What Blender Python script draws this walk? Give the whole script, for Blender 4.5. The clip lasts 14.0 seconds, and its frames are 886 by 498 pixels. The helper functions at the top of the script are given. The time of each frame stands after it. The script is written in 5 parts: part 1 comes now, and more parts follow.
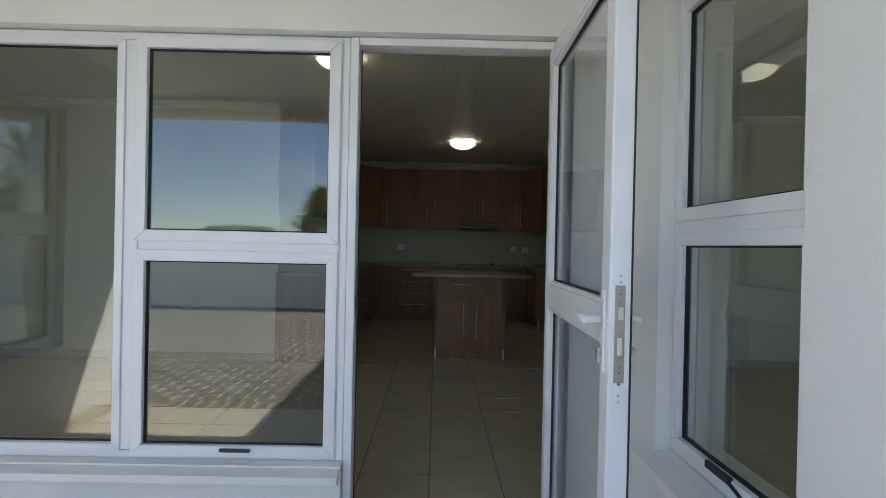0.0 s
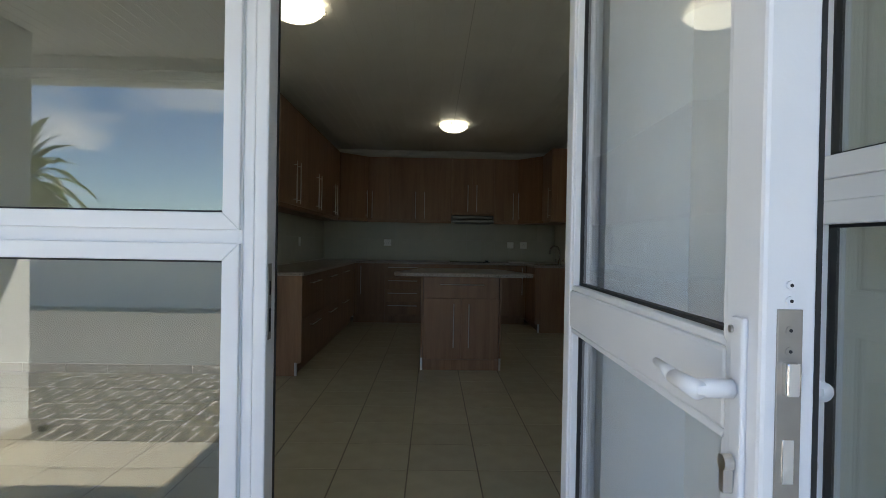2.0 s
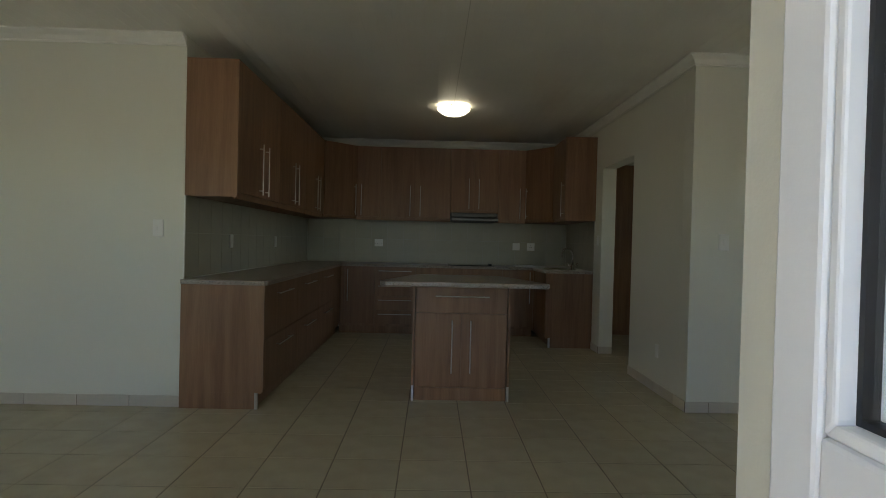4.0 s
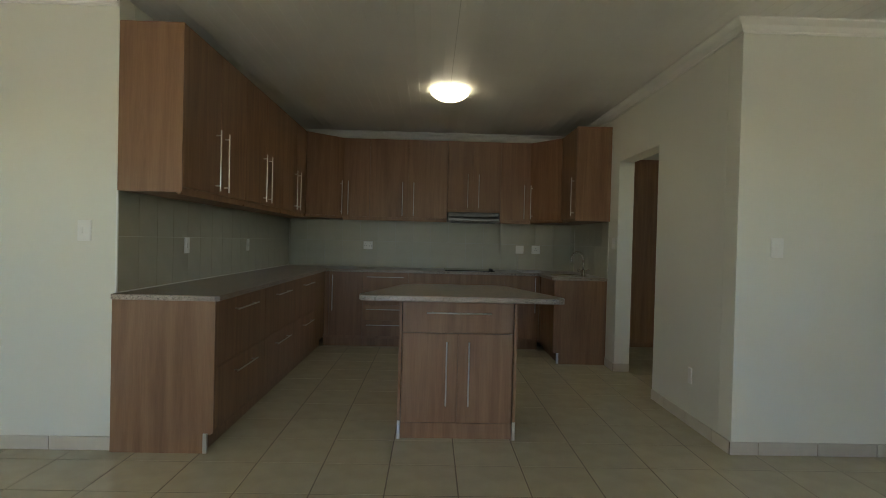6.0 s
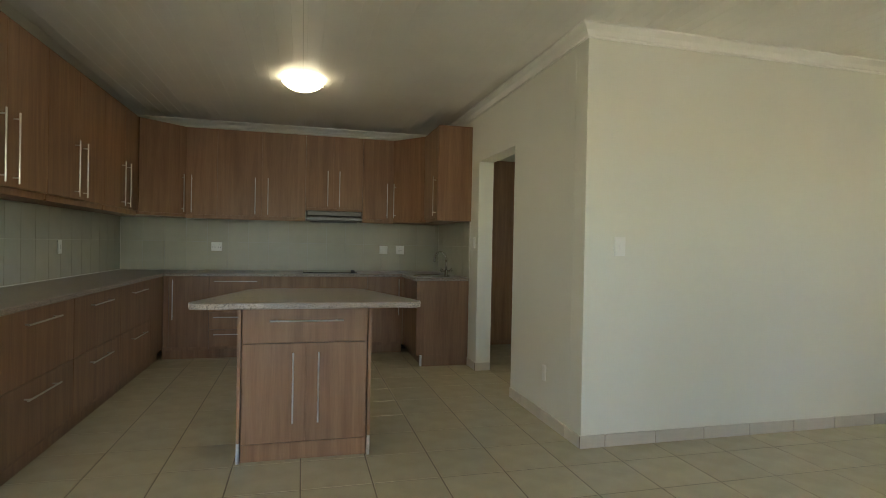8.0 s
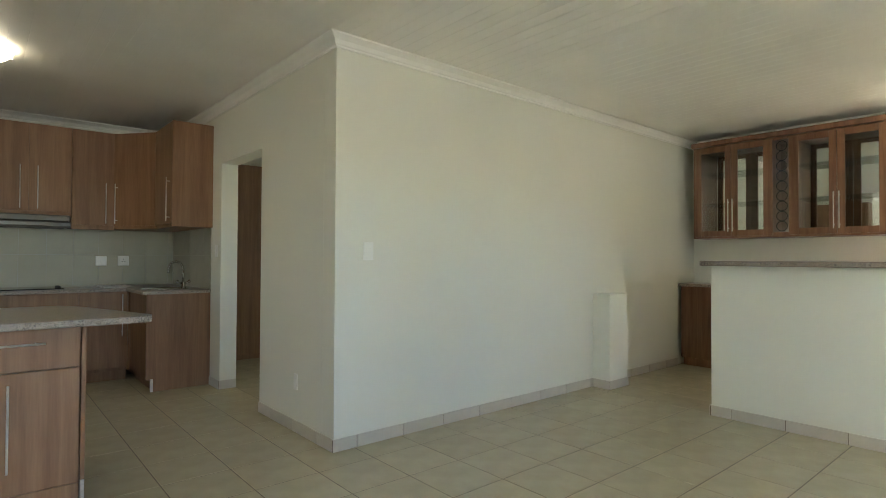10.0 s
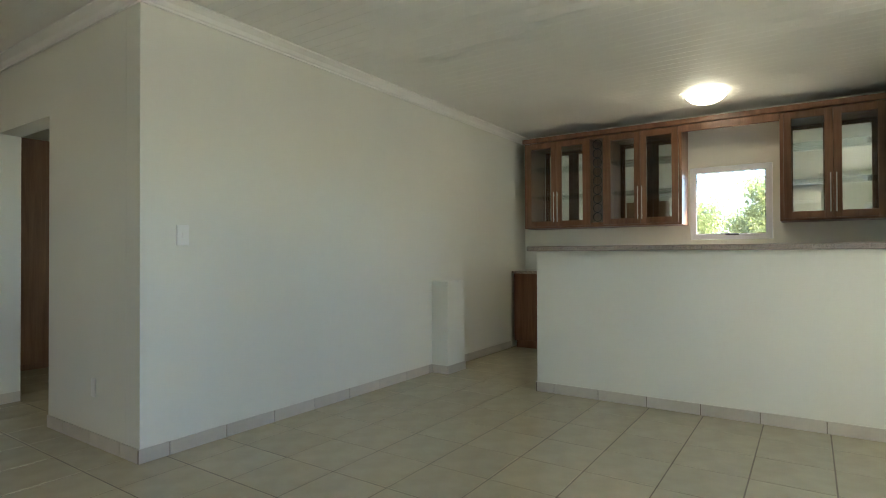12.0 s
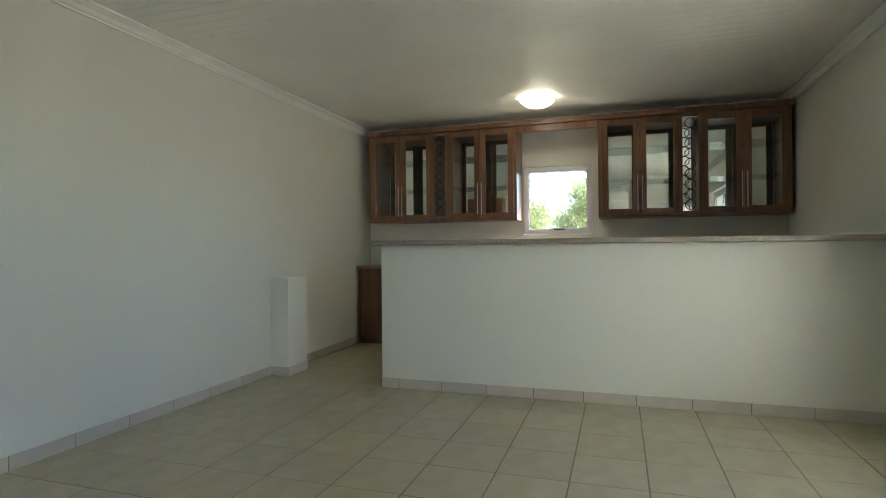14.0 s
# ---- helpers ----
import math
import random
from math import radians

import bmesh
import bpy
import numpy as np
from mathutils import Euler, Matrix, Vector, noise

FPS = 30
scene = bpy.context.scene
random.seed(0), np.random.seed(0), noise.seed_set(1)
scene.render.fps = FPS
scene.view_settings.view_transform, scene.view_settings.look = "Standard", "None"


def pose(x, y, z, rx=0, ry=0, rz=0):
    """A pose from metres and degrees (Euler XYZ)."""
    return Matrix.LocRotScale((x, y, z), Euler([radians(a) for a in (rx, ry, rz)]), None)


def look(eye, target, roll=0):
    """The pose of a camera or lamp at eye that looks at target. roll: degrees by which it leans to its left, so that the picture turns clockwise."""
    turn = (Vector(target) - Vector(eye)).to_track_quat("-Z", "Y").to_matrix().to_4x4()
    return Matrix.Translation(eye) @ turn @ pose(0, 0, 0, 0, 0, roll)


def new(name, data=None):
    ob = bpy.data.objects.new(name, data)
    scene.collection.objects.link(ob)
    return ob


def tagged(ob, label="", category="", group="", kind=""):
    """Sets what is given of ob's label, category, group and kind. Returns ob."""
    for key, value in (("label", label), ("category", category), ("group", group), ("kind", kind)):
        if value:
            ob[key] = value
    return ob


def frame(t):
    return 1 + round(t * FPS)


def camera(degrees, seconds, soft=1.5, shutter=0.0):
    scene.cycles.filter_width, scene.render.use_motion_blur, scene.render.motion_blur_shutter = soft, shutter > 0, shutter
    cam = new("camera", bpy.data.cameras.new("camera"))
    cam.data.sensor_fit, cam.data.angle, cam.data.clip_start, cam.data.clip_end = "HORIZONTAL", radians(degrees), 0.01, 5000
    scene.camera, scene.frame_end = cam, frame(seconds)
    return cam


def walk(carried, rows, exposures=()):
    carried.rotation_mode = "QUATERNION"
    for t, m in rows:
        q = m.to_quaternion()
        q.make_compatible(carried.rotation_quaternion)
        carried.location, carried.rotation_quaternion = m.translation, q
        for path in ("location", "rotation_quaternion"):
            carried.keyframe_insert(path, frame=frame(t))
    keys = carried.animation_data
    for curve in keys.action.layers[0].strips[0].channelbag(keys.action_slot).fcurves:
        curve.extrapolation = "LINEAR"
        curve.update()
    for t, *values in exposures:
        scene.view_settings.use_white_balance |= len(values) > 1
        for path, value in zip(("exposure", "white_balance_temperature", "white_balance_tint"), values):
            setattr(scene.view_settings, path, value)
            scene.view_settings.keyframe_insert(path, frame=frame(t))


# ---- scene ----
cam = camera(78.3, 14.0, soft=0.9)
PATH = [
    (0, (0.547, 0.807, 1.197), (0.571, 2.807, 1.186), 1.2),
    (0.5, (0.572, 0.953, 1.182), (0.602, 2.953, 1.17), 1.2),
    (1, (0.602, 1.136, 1.172), (0.635, 3.135, 1.154), 1.2),
    (1.5, (0.608, 1.34, 1.175), (0.642, 3.339, 1.157), 1.2),
    (2, (0.644, 1.58, 1.169), (0.682, 3.58, 1.149), 1.0),
    (2.5, (0.682, 1.813, 1.165), (0.72, 3.813, 1.142), 1.1),
    (3, (0.685, 2.043, 1.16), (0.722, 4.042, 1.138), 1.0),
    (3.5, (0.669, 2.261, 1.181), (0.708, 4.261, 1.159), 1.2),
    (4, (0.68, 2.485, 1.203), (0.721, 4.484, 1.177), 1.4),
    (6.5, (0.764, 3.295, 1.239), (0.81, 5.294, 1.212), 1.4),
    (7, (0.803, 3.355, 1.235), (0.927, 5.351, 1.21), 1.4),
    (7.5, (0.843, 3.382, 1.232), (1.126, 5.362, 1.211), 1.3),
    (8, (0.884, 3.396, 1.240), (1.386, 5.332, 1.224), 1.1),
    (8.5, (0.888, 3.400, 1.250), (1.609, 5.265, 1.238), 0.8),
    (9, (0.830, 3.415, 1.228), (1.790, 5.170, 1.239), 0.7),
    (11.5, (0.992, 3.378, 1.176), (2.576, 4.598, 1.198), -0.2),
    (12, (1.029, 3.386, 1.132), (2.687, 4.504, 1.152), -0.2),
    (12.5, (1.114, 3.408, 1.123), (2.83, 4.435, 1.139), -0.3),
    (13, (1.131, 3.413, 1.12), (2.909, 4.328, 1.13), -0.4),
    (13.5, (1.143, 3.443, 1.118), (2.992, 4.205, 1.121), -0.4),
    (14, (1.125, 3.412, 1.128), (3.027, 4.028, 1.126), -0.5),
]
# the camera opens up as it comes into the dark room
EXPOSURES = [(0.0, 1.8, 6700, 10), (2.0, 2.05, 6650, 10), (3.0, 2.22, 6800, 10), (4.0, 2.52, 7100, 10), (6.5, 3.5, 7400, 10), (7.5, 3.8, 7800, 10), (9.0, 4.3, 7300, 10), (11.5, 3.93, 6700, 10), (14.0, 3.63, 6400, 10)]
walk(cam, [(t, look(eye, target, roll)) for t, eye, target, roll in PATH], EXPOSURES)

# ---- world, sun and lamps ----
world = bpy.data.worlds.new("sky")
scene.world = world
world.use_nodes = True
_n = world.node_tree.nodes
_sky = _n.new("ShaderNodeTexSky")
_sky.sky_type = "NISHITA"
_sky.sun_disc = False
_sky.sun_elevation = radians(47)
_sky.sun_rotation = radians(126)
_sky.dust_density = 0.0
_sky.air_density = 0.9
_sky.ozone_density = 3.0
_sky.altitude = 1500
_bg = _n["Background"]
_bg.inputs["Strength"].default_value = 0.115
# thin clouds over the whole sky
_tc = _n.new("ShaderNodeTexCoord")
_mp = _n.new("ShaderNodeMapping")
_mp.inputs["Scale"].default_value = (1.0, 1.0, 3.2)
_cn = _n.new("ShaderNodeTexNoise")
_cn.inputs["Scale"].default_value = 4.2
_cn.inputs["Detail"].default_value = 9
_cn.inputs["Roughness"].default_value = 0.55
_cr = _n.new("ShaderNodeMapRange")
_cr.inputs["From Min"].default_value = 0.55
_cr.inputs["From Max"].default_value = 0.69
_cr.inputs["To Max"].default_value = 0.75
_cm = _n.new("ShaderNodeMix")
_cm.data_type = "RGBA"
_cm.inputs[7].default_value = (7.5, 7.6, 7.8, 1)
_l = world.node_tree.links
_l.new(_tc.outputs["Generated"], _mp.inputs["Vector"])
_l.new(_mp.outputs["Vector"], _cn.inputs["Vector"])
_l.new(_cn.outputs["Fac"], _cr.inputs["Value"])
_l.new(_cr.outputs["Result"], _cm.inputs[0])
_l.new(_sky.outputs["Color"], _cm.inputs[6])
_l.new(_cm.outputs[2], _bg.inputs["Color"])

sun = new("sun", bpy.data.lights.new("sun", "SUN"))
sun.data.energy = 5.0
sun.data.angle = radians(0.5)
sun.data.color = (1.0, 0.95, 0.87)
sun.matrix_world = look((7.5, -5.45, 10), (0, 0, 0))


# ---- materials ----
def material(name, colour, rough=0.5, metal=0.0, vary=0.06, scale=3.0, bump=0.0, bump_scale=60.0, spec=0.5, random_tone=0.0):
    m = bpy.data.materials.new(name)
    m.use_nodes = True
    nt = m.node_tree
    b = nt.nodes["Principled BSDF"]
    b.inputs["Roughness"].default_value = rough
    b.inputs["Metallic"].default_value = metal
    b.inputs["Specular IOR Level"].default_value = spec
    tc = nt.nodes.new("ShaderNodeTexCoord")
    n1 = nt.nodes.new("ShaderNodeTexNoise")
    n1.inputs["Scale"].default_value = scale
    n1.inputs["Detail"].default_value = 6
    nt.links.new(tc.outputs["Object"], n1.inputs["Vector"])
    ramp = nt.nodes.new("ShaderNodeMapRange")
    ramp.inputs["From Min"].default_value = 0.3
    ramp.inputs["From Max"].default_value = 0.7
    ramp.inputs["To Min"].default_value = 1 - vary
    ramp.inputs["To Max"].default_value = 1 + vary
    nt.links.new(n1.outputs["Fac"], ramp.inputs["Value"])
    val = ramp.outputs["Result"]
    if random_tone:
        oi = nt.nodes.new("ShaderNodeObjectInfo")
        r2 = nt.nodes.new("ShaderNodeMapRange")
        r2.inputs["To Min"].default_value = 1 - random_tone
        r2.inputs["To Max"].default_value = 1 + random_tone
        nt.links.new(oi.outputs["Random"], r2.inputs["Value"])
        mul = nt.nodes.new("ShaderNodeMath")
        mul.operation = "MULTIPLY"
        nt.links.new(val, mul.inputs[0])
        nt.links.new(r2.outputs["Result"], mul.inputs[1])
        val = mul.outputs[0]
    hsv = nt.nodes.new("ShaderNodeHueSaturation")
    hsv.inputs["Color"].default_value = (*colour, 1)
    nt.links.new(val, hsv.inputs["Value"])
    nt.links.new(hsv.outputs["Color"], b.inputs["Base Color"])
    if bump:
        n2 = nt.nodes.new("ShaderNodeTexNoise")
        n2.inputs["Scale"].default_value = bump_scale
        n2.inputs["Detail"].default_value = 4
        nt.links.new(tc.outputs["Object"], n2.inputs["Vector"])
        bp = nt.nodes.new("ShaderNodeBump")
        bp.inputs["Strength"].default_value = bump
        bp.inputs["Distance"].default_value = 0.01
        nt.links.new(n2.outputs["Fac"], bp.inputs["Height"])
        nt.links.new(bp.outputs["Normal"], b.inputs["Normal"])
    return m


def wood(name, dark, light, rough=0.42, stretch=(9, 9, 0.55), random_tone=0.07):
    """Wood-grain foil with the grain running upright (z)."""
    m = bpy.data.materials.new(name)
    m.use_nodes = True
    nt = m.node_tree
    b = nt.nodes["Principled BSDF"]
    b.inputs["Roughness"].default_value = rough
    b.inputs["Specular IOR Level"].default_value = 0.35
    tc = nt.nodes.new("ShaderNodeTexCoord")
    oi = nt.nodes.new("ShaderNodeObjectInfo")
    mp = nt.nodes.new("ShaderNodeMapping")
    mp.inputs["Scale"].default_value = stretch
    nt.links.new(tc.outputs["Object"], mp.inputs["Vector"])
    off = nt.nodes.new("ShaderNodeVectorMath")
    off.operation = "SCALE"
    off.inputs[0].default_value = (7.3, 3.1, 11.7)
    nt.links.new(oi.outputs["Random"], off.inputs["Scale"])
    nt.links.new(off.outputs["Vector"], mp.inputs["Location"])
    n1 = nt.nodes.new("ShaderNodeTexNoise")
    n1.inputs["Scale"].default_value = 1.6
    n1.inputs["Detail"].default_value = 8
    n1.inputs["Roughness"].default_value = 0.6
    n1.inputs["Distortion"].default_value = 0.6
    nt.links.new(mp.outputs["Vector"], n1.inputs["Vector"])
    n2 = nt.nodes.new("ShaderNodeTexNoise")
    n2.inputs["Scale"].default_value = 14
    n2.inputs["Detail"].default_value = 4
    nt.links.new(mp.outputs["Vector"], n2.inputs["Vector"])
    mix = nt.nodes.new("ShaderNodeMath")
    mix.operation = "MULTIPLY_ADD"
    mix.inputs[1].default_value = 0.28
    nt.links.new(n2.outputs["Fac"], mix.inputs[0])
    nt.links.new(n1.outputs["Fac"], mix.inputs[2])
    cr = nt.nodes.new("ShaderNodeValToRGB")
    cr.color_ramp.elements[0].position = 0.44
    cr.color_ramp.elements[0].color = (*dark, 1)
    cr.color_ramp.elements[1].position = 0.82
    cr.color_ramp.elements[1].color = (*light, 1)
    nt.links.new(mix.outputs[0], cr.inputs["Fac"])
    r2 = nt.nodes.new("ShaderNodeMapRange")
    r2.inputs["To Min"].default_value = 1 - random_tone
    r2.inputs["To Max"].default_value = 1 + random_tone
    nt.links.new(oi.outputs["Random"], r2.inputs["Value"])
    hsv = nt.nodes.new("ShaderNodeHueSaturation")
    nt.links.new(cr.outputs["Color"], hsv.inputs["Color"])
    nt.links.new(r2.outputs["Result"], hsv.inputs["Value"])
    nt.links.new(hsv.outputs["Color"], b.inputs["Base Color"])
    bp = nt.nodes.new("ShaderNodeBump")
    bp.inputs["Strength"].default_value = 0.06
    bp.inputs["Distance"].default_value = 0.002
    nt.links.new(n2.outputs["Fac"], bp.inputs["Height"])
    nt.links.new(bp.outputs["Normal"], b.inputs["Normal"])
    return m


def granite(name):
    m = bpy.data.materials.new(name)
    m.use_nodes = True
    nt = m.node_tree
    b = nt.nodes["Principled BSDF"]
    b.inputs["Roughness"].default_value = 0.28
    tc = nt.nodes.new("ShaderNodeTexCoord")
    v = nt.nodes.new("ShaderNodeTexVoronoi")
    v.inputs["Scale"].default_value = 330
    nt.links.new(tc.outputs["Object"], v.inputs["Vector"])
    n = nt.nodes.new("ShaderNodeTexNoise")
    n.inputs["Scale"].default_value = 90
    n.inputs["Detail"].default_value = 6
    nt.links.new(tc.outputs["Object"], n.inputs["Vector"])
    sep = nt.nodes.new("ShaderNodeSeparateColor")
    nt.links.new(v.outputs["Color"], sep.inputs["Color"])
    add = nt.nodes.new("ShaderNodeMath")
    add.operation = "MULTIPLY_ADD"
    add.inputs[1].default_value = 0.75
    nt.links.new(sep.outputs[0], add.inputs[0])
    nt.links.new(n.outputs["Fac"], add.inputs[2])
    cr = nt.nodes.new("ShaderNodeValToRGB")
    e = cr.color_ramp.elements
    e[0].position, e[0].color = 0.42, (0.06, 0.048, 0.042, 1)
    e[1].position, e[1].color = 1.15 / 1.25, (0.38, 0.315, 0.265, 1)
    mid = cr.color_ramp.elements.new(0.68)
    mid.color = (0.19, 0.15, 0.125, 1)
    nt.links.new(add.outputs[0], cr.inputs["Fac"])
    nt.links.new(cr.outputs["Color"], b.inputs["Base Color"])
    return m


def glass(name, tint=(0.965, 0.985, 0.98), base=0.085):
    """Clear window glass: it lets light straight through, and reflects by the angle of view."""
    m = bpy.data.materials.new(name)
    m.use_nodes = True
    nt = m.node_tree
    nt.nodes.remove(nt.nodes["Principled BSDF"])
    out = nt.nodes["Material Output"]
    tr = nt.nodes.new("ShaderNodeBsdfTransparent")
    tr.inputs["Color"].default_value = (*tint, 1)
    gl = nt.nodes.new("ShaderNodeBsdfGlossy")
    gl.inputs["Roughness"].default_value = 0.0
    lw = nt.nodes.new("ShaderNodeLayerWeight")
    lw.inputs["Blend"].default_value = 0.5
    pw = nt.nodes.new("ShaderNodeMath")
    pw.operation = "POWER"
    pw.inputs[1].default_value = 5
    nt.links.new(lw.outputs["Facing"], pw.inputs[0])
    ma = nt.nodes.new("ShaderNodeMath")
    ma.operation = "MULTIPLY_ADD"
    ma.inputs[1].default_value = 0.9
    ma.inputs[2].default_value = base
    nt.links.new(pw.outputs[0], ma.inputs[0])
    mix = nt.nodes.new("ShaderNodeMixShader")
    nt.links.new(ma.outputs[0], mix.inputs["Fac"])
    nt.links.new(tr.outputs["BSDF"], mix.inputs[1])
    nt.links.new(gl.outputs["BSDF"], mix.inputs[2])
    nt.links.new(mix.outputs["Shader"], out.inputs["Surface"])
    return m


def glowing(name, colour, strength):
    m = bpy.data.materials.new(name)
    m.use_nodes = True
    b = m.node_tree.nodes["Principled BSDF"]
    b.inputs["Base Color"].default_value = (0.9, 0.88, 0.82, 1)
    b.inputs["Roughness"].default_value = 0.25
    b.inputs["Emission Color"].default_value = (*colour, 1)
    b.inputs["Emission Strength"].default_value = strength
    return m


def leafy(name, colour):
    """Leaves that let some of the light through."""
    m = material(name, colour, 0.55, vary=0.4, scale=1.5)
    nt = m.node_tree
    tl = nt.nodes.new("ShaderNodeBsdfTranslucent")
    tl.inputs["Color"].default_value = (colour[0] * 1.3, colour[1] * 1.4, colour[2], 1)
    mix = nt.nodes.new("ShaderNodeMixShader")
    mix.inputs["Fac"].default_value = 0.45
    nt.links.new(nt.nodes["Principled BSDF"].outputs["BSDF"], mix.inputs[1])
    nt.links.new(tl.outputs["BSDF"], mix.inputs[2])
    nt.links.new(mix.outputs["Shader"], nt.nodes["Material Output"].inputs["Surface"])
    return m


M_WALL = material("cream_wall_paint", (0.74, 0.73, 0.645), 0.75, vary=0.02, scale=1.2, bump=0.06, bump_scale=140)
M_OUT = material("white_exterior_plaster", (0.80, 0.80, 0.78), 0.8, vary=0.03, scale=1.5, bump=0.12, bump_scale=120)
M_CEIL = material("white_ceiling_board_paint", (0.82, 0.80, 0.745), 0.45, vary=0.03, scale=2.0, bump=0.03, bump_scale=90)
M_CORN = material("white_cornice_paint", (0.85, 0.84, 0.79), 0.55, vary=0.02, scale=4)
M_TILE = material("beige_ceramic_floor_tile", (0.48, 0.43, 0.305), 0.26, vary=0.07, scale=7, bump=0.02, bump_scale=25, random_tone=0.035)
M_GROUT = material("brown_grout", (0.19, 0.155, 0.11), 0.9, vary=0.15, scale=12)
M_SKIRT = material("beige_skirting_tile", (0.55, 0.50, 0.42), 0.3, vary=0.06, scale=8, random_tone=0.05)
M_WOOD = wood("brown_wood_grain_board", (0.195, 0.103, 0.056), (0.300, 0.168, 0.094))
M_CHERRY = wood("reddish_cabinet_wood", (0.13, 0.058, 0.032), (0.235, 0.118, 0.066), rough=0.35)
M_GRAN = granite("speckled_granite_worktop")
M_GLASS = glass("clear_window_glass")
M_FRONTGLASS = glass("faintly_tinted_window_glass", (0.84, 0.87, 0.85))
# tint dims the daylight that the unseen end windows let in
M_TINTGLASS = glass("tinted_window_glass", (0.72, 0.75, 0.75))
M_DOORGLASS = glass("clear_door_glass", (0.985, 0.995, 0.995), 0.04)
M_CABGLASS = glass("thin_cabinet_glass", (0.98, 0.99, 0.985), 0.035)
M_FRAME = material("white_powder_coated_aluminium", (0.80, 0.81, 0.83), 0.38, vary=0.02, scale=5, bump=0.02, bump_scale=200)
M_GASKET = material("black_rubber_gasket", (0.015, 0.015, 0.016), 0.6, vary=0.1)
M_STEEL = material("brushed_steel", (0.60, 0.58, 0.55), 0.28, metal=1.0, vary=0.06, scale=30)
M_HOOD = material("dull_hood_steel", (0.075, 0.07, 0.064), 0.34, metal=1.0, vary=0.08, scale=30)
M_LOCK = material("dull_nickel_lock_steel", (0.36, 0.34, 0.31), 0.42, metal=0.8, vary=0.06, scale=40)
M_HOODLIP = material("dark_hood_steel", (0.09, 0.085, 0.08), 0.32, metal=1.0, vary=0.08, scale=30)
M_CHROME = material("chrome", (0.75, 0.75, 0.75), 0.08, metal=1.0, vary=0.02)
M_PLASTIC = material("white_plastic", (0.80, 0.795, 0.75), 0.3, vary=0.02)
M_BTILE = material("glossy_grey_wall_tile", (0.42, 0.395, 0.305), 0.34, spec=0.38, vary=0.04, scale=5, random_tone=0.03)
M_PAVE = material("grey_brick_paver", (0.15, 0.14, 0.12), 0.85, vary=0.18, scale=18, bump=0.2, bump_scale=90, random_tone=0.12)
M_SAND = material("pale_joint_sand", (0.82, 0.80, 0.74), 0.95, vary=0.1, scale=30)
M_BLACKGLASS = material("black_glass", (0.01, 0.01, 0.011), 0.05, vary=0.0)
M_LAMP = glowing("lit_frosted_glass", (1.0, 0.94, 0.74), 0.7)
M_MIRROR = material("mirror", (0.82, 0.84, 0.83), 0.01, metal=1.0, vary=0.0)
M_PTILE = material("beige_patio_tile", (0.62, 0.56, 0.45), 0.35, vary=0.07, scale=7, random_tone=0.04)
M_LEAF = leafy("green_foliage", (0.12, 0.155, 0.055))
# same leaves paled: their sunlit, overexposed look is put into the colour
M_LEAF_PALE = leafy("foliage_paled_as_sunlit", (0.17, 0.185, 0.09))
M_PALM = leafy("palm_frond_green", (0.10, 0.115, 0.035))
M_BARK = material("grey_brown_bark", (0.13, 0.10, 0.07), 0.9, vary=0.3, scale=8, bump=0.4, bump_scale=20)
M_STRIP = material("greyish_strip_paint", (0.62, 0.60, 0.55), 0.6, vary=0.05)
M_DARKPLASTIC = material("black_plastic", (0.02, 0.02, 0.02), 0.4, vary=0.1)


# ---- mesh helpers ----
def box(bm, x0, x1, y0, y1, z0, z1, bevel=0.0):
    r = bmesh.ops.create_cube(bm, size=1.0, matrix=Matrix.LocRotScale(((x0 + x1) / 2, (y0 + y1) / 2, (z0 + z1) / 2), None, (abs(x1 - x0), abs(y1 - y0), abs(z1 - z0))))
    if bevel:
        edges = list({e for v in r["verts"] for e in v.link_edges})
        bmesh.ops.bevel(bm, geom=edges, offset=bevel, segments=2, affect="EDGES", profile=0.5)
    return bm


def bx(x0, x1, y0, y1, z0, z1, bevel=0.0):
    return box(bmesh.new(), x0, x1, y0, y1, z0, z1, bevel)


def rod(bm, a, b, r, segs=12, r2=None):
    a, b = Vector(a), Vector(b)
    d = b - a
    m = Matrix.Translation((a + b) / 2) @ d.to_track_quat("Z", "Y").to_matrix().to_4x4()
    bmesh.ops.create_cone(bm, cap_ends=True, segments=segs, radius1=r, radius2=r if r2 is None else r2, depth=d.length, matrix=m)
    return bm


def lathe(bm, profile, centre, segs=32):
    """Turn a profile of (radius, z) about the upright axis through centre."""
    rings = []
    for r, z in profile:
        rings.append([bm.verts.new((centre[0] + r * math.cos(2 * math.pi * i / segs), centre[1] + r * math.sin(2 * math.pi * i / segs), centre[2] + z)) for i in range(segs)])
    for p, q in zip(rings, rings[1:]):
        for i in range(segs):
            bm.faces.new((p[i], p[(i + 1) % segs], q[(i + 1) % segs], q[i]))
    bmesh.ops.recalc_face_normals(bm, faces=bm.faces)
    return bm


def extrude_profile(bm, pts, a, b, axis, mitre=0.0):
    """A straight moulding: pts are (out, z), laid along axis from a to b; out is along the other axis. mitre slants its first end."""
    ends = []
    for t, k in ((a, mitre), (b, 0.0)):
        ends.append([bm.verts.new((t + k * abs(o - pts[0][0]), o, z) if axis == "x" else (o, t + k * abs(o - pts[0][0]), z)) for o, z in pts])
    n = len(pts)
    for i in range(n):
        bm.faces.new((ends[0][i], ends[0][(i + 1) % n], ends[1][(i + 1) % n], ends[1][i]))
    bm.faces.new(ends[0])
    bm.faces.new(ends[1][::-1])
    bmesh.ops.recalc_face_normals(bm, faces=bm.faces)
    return bm


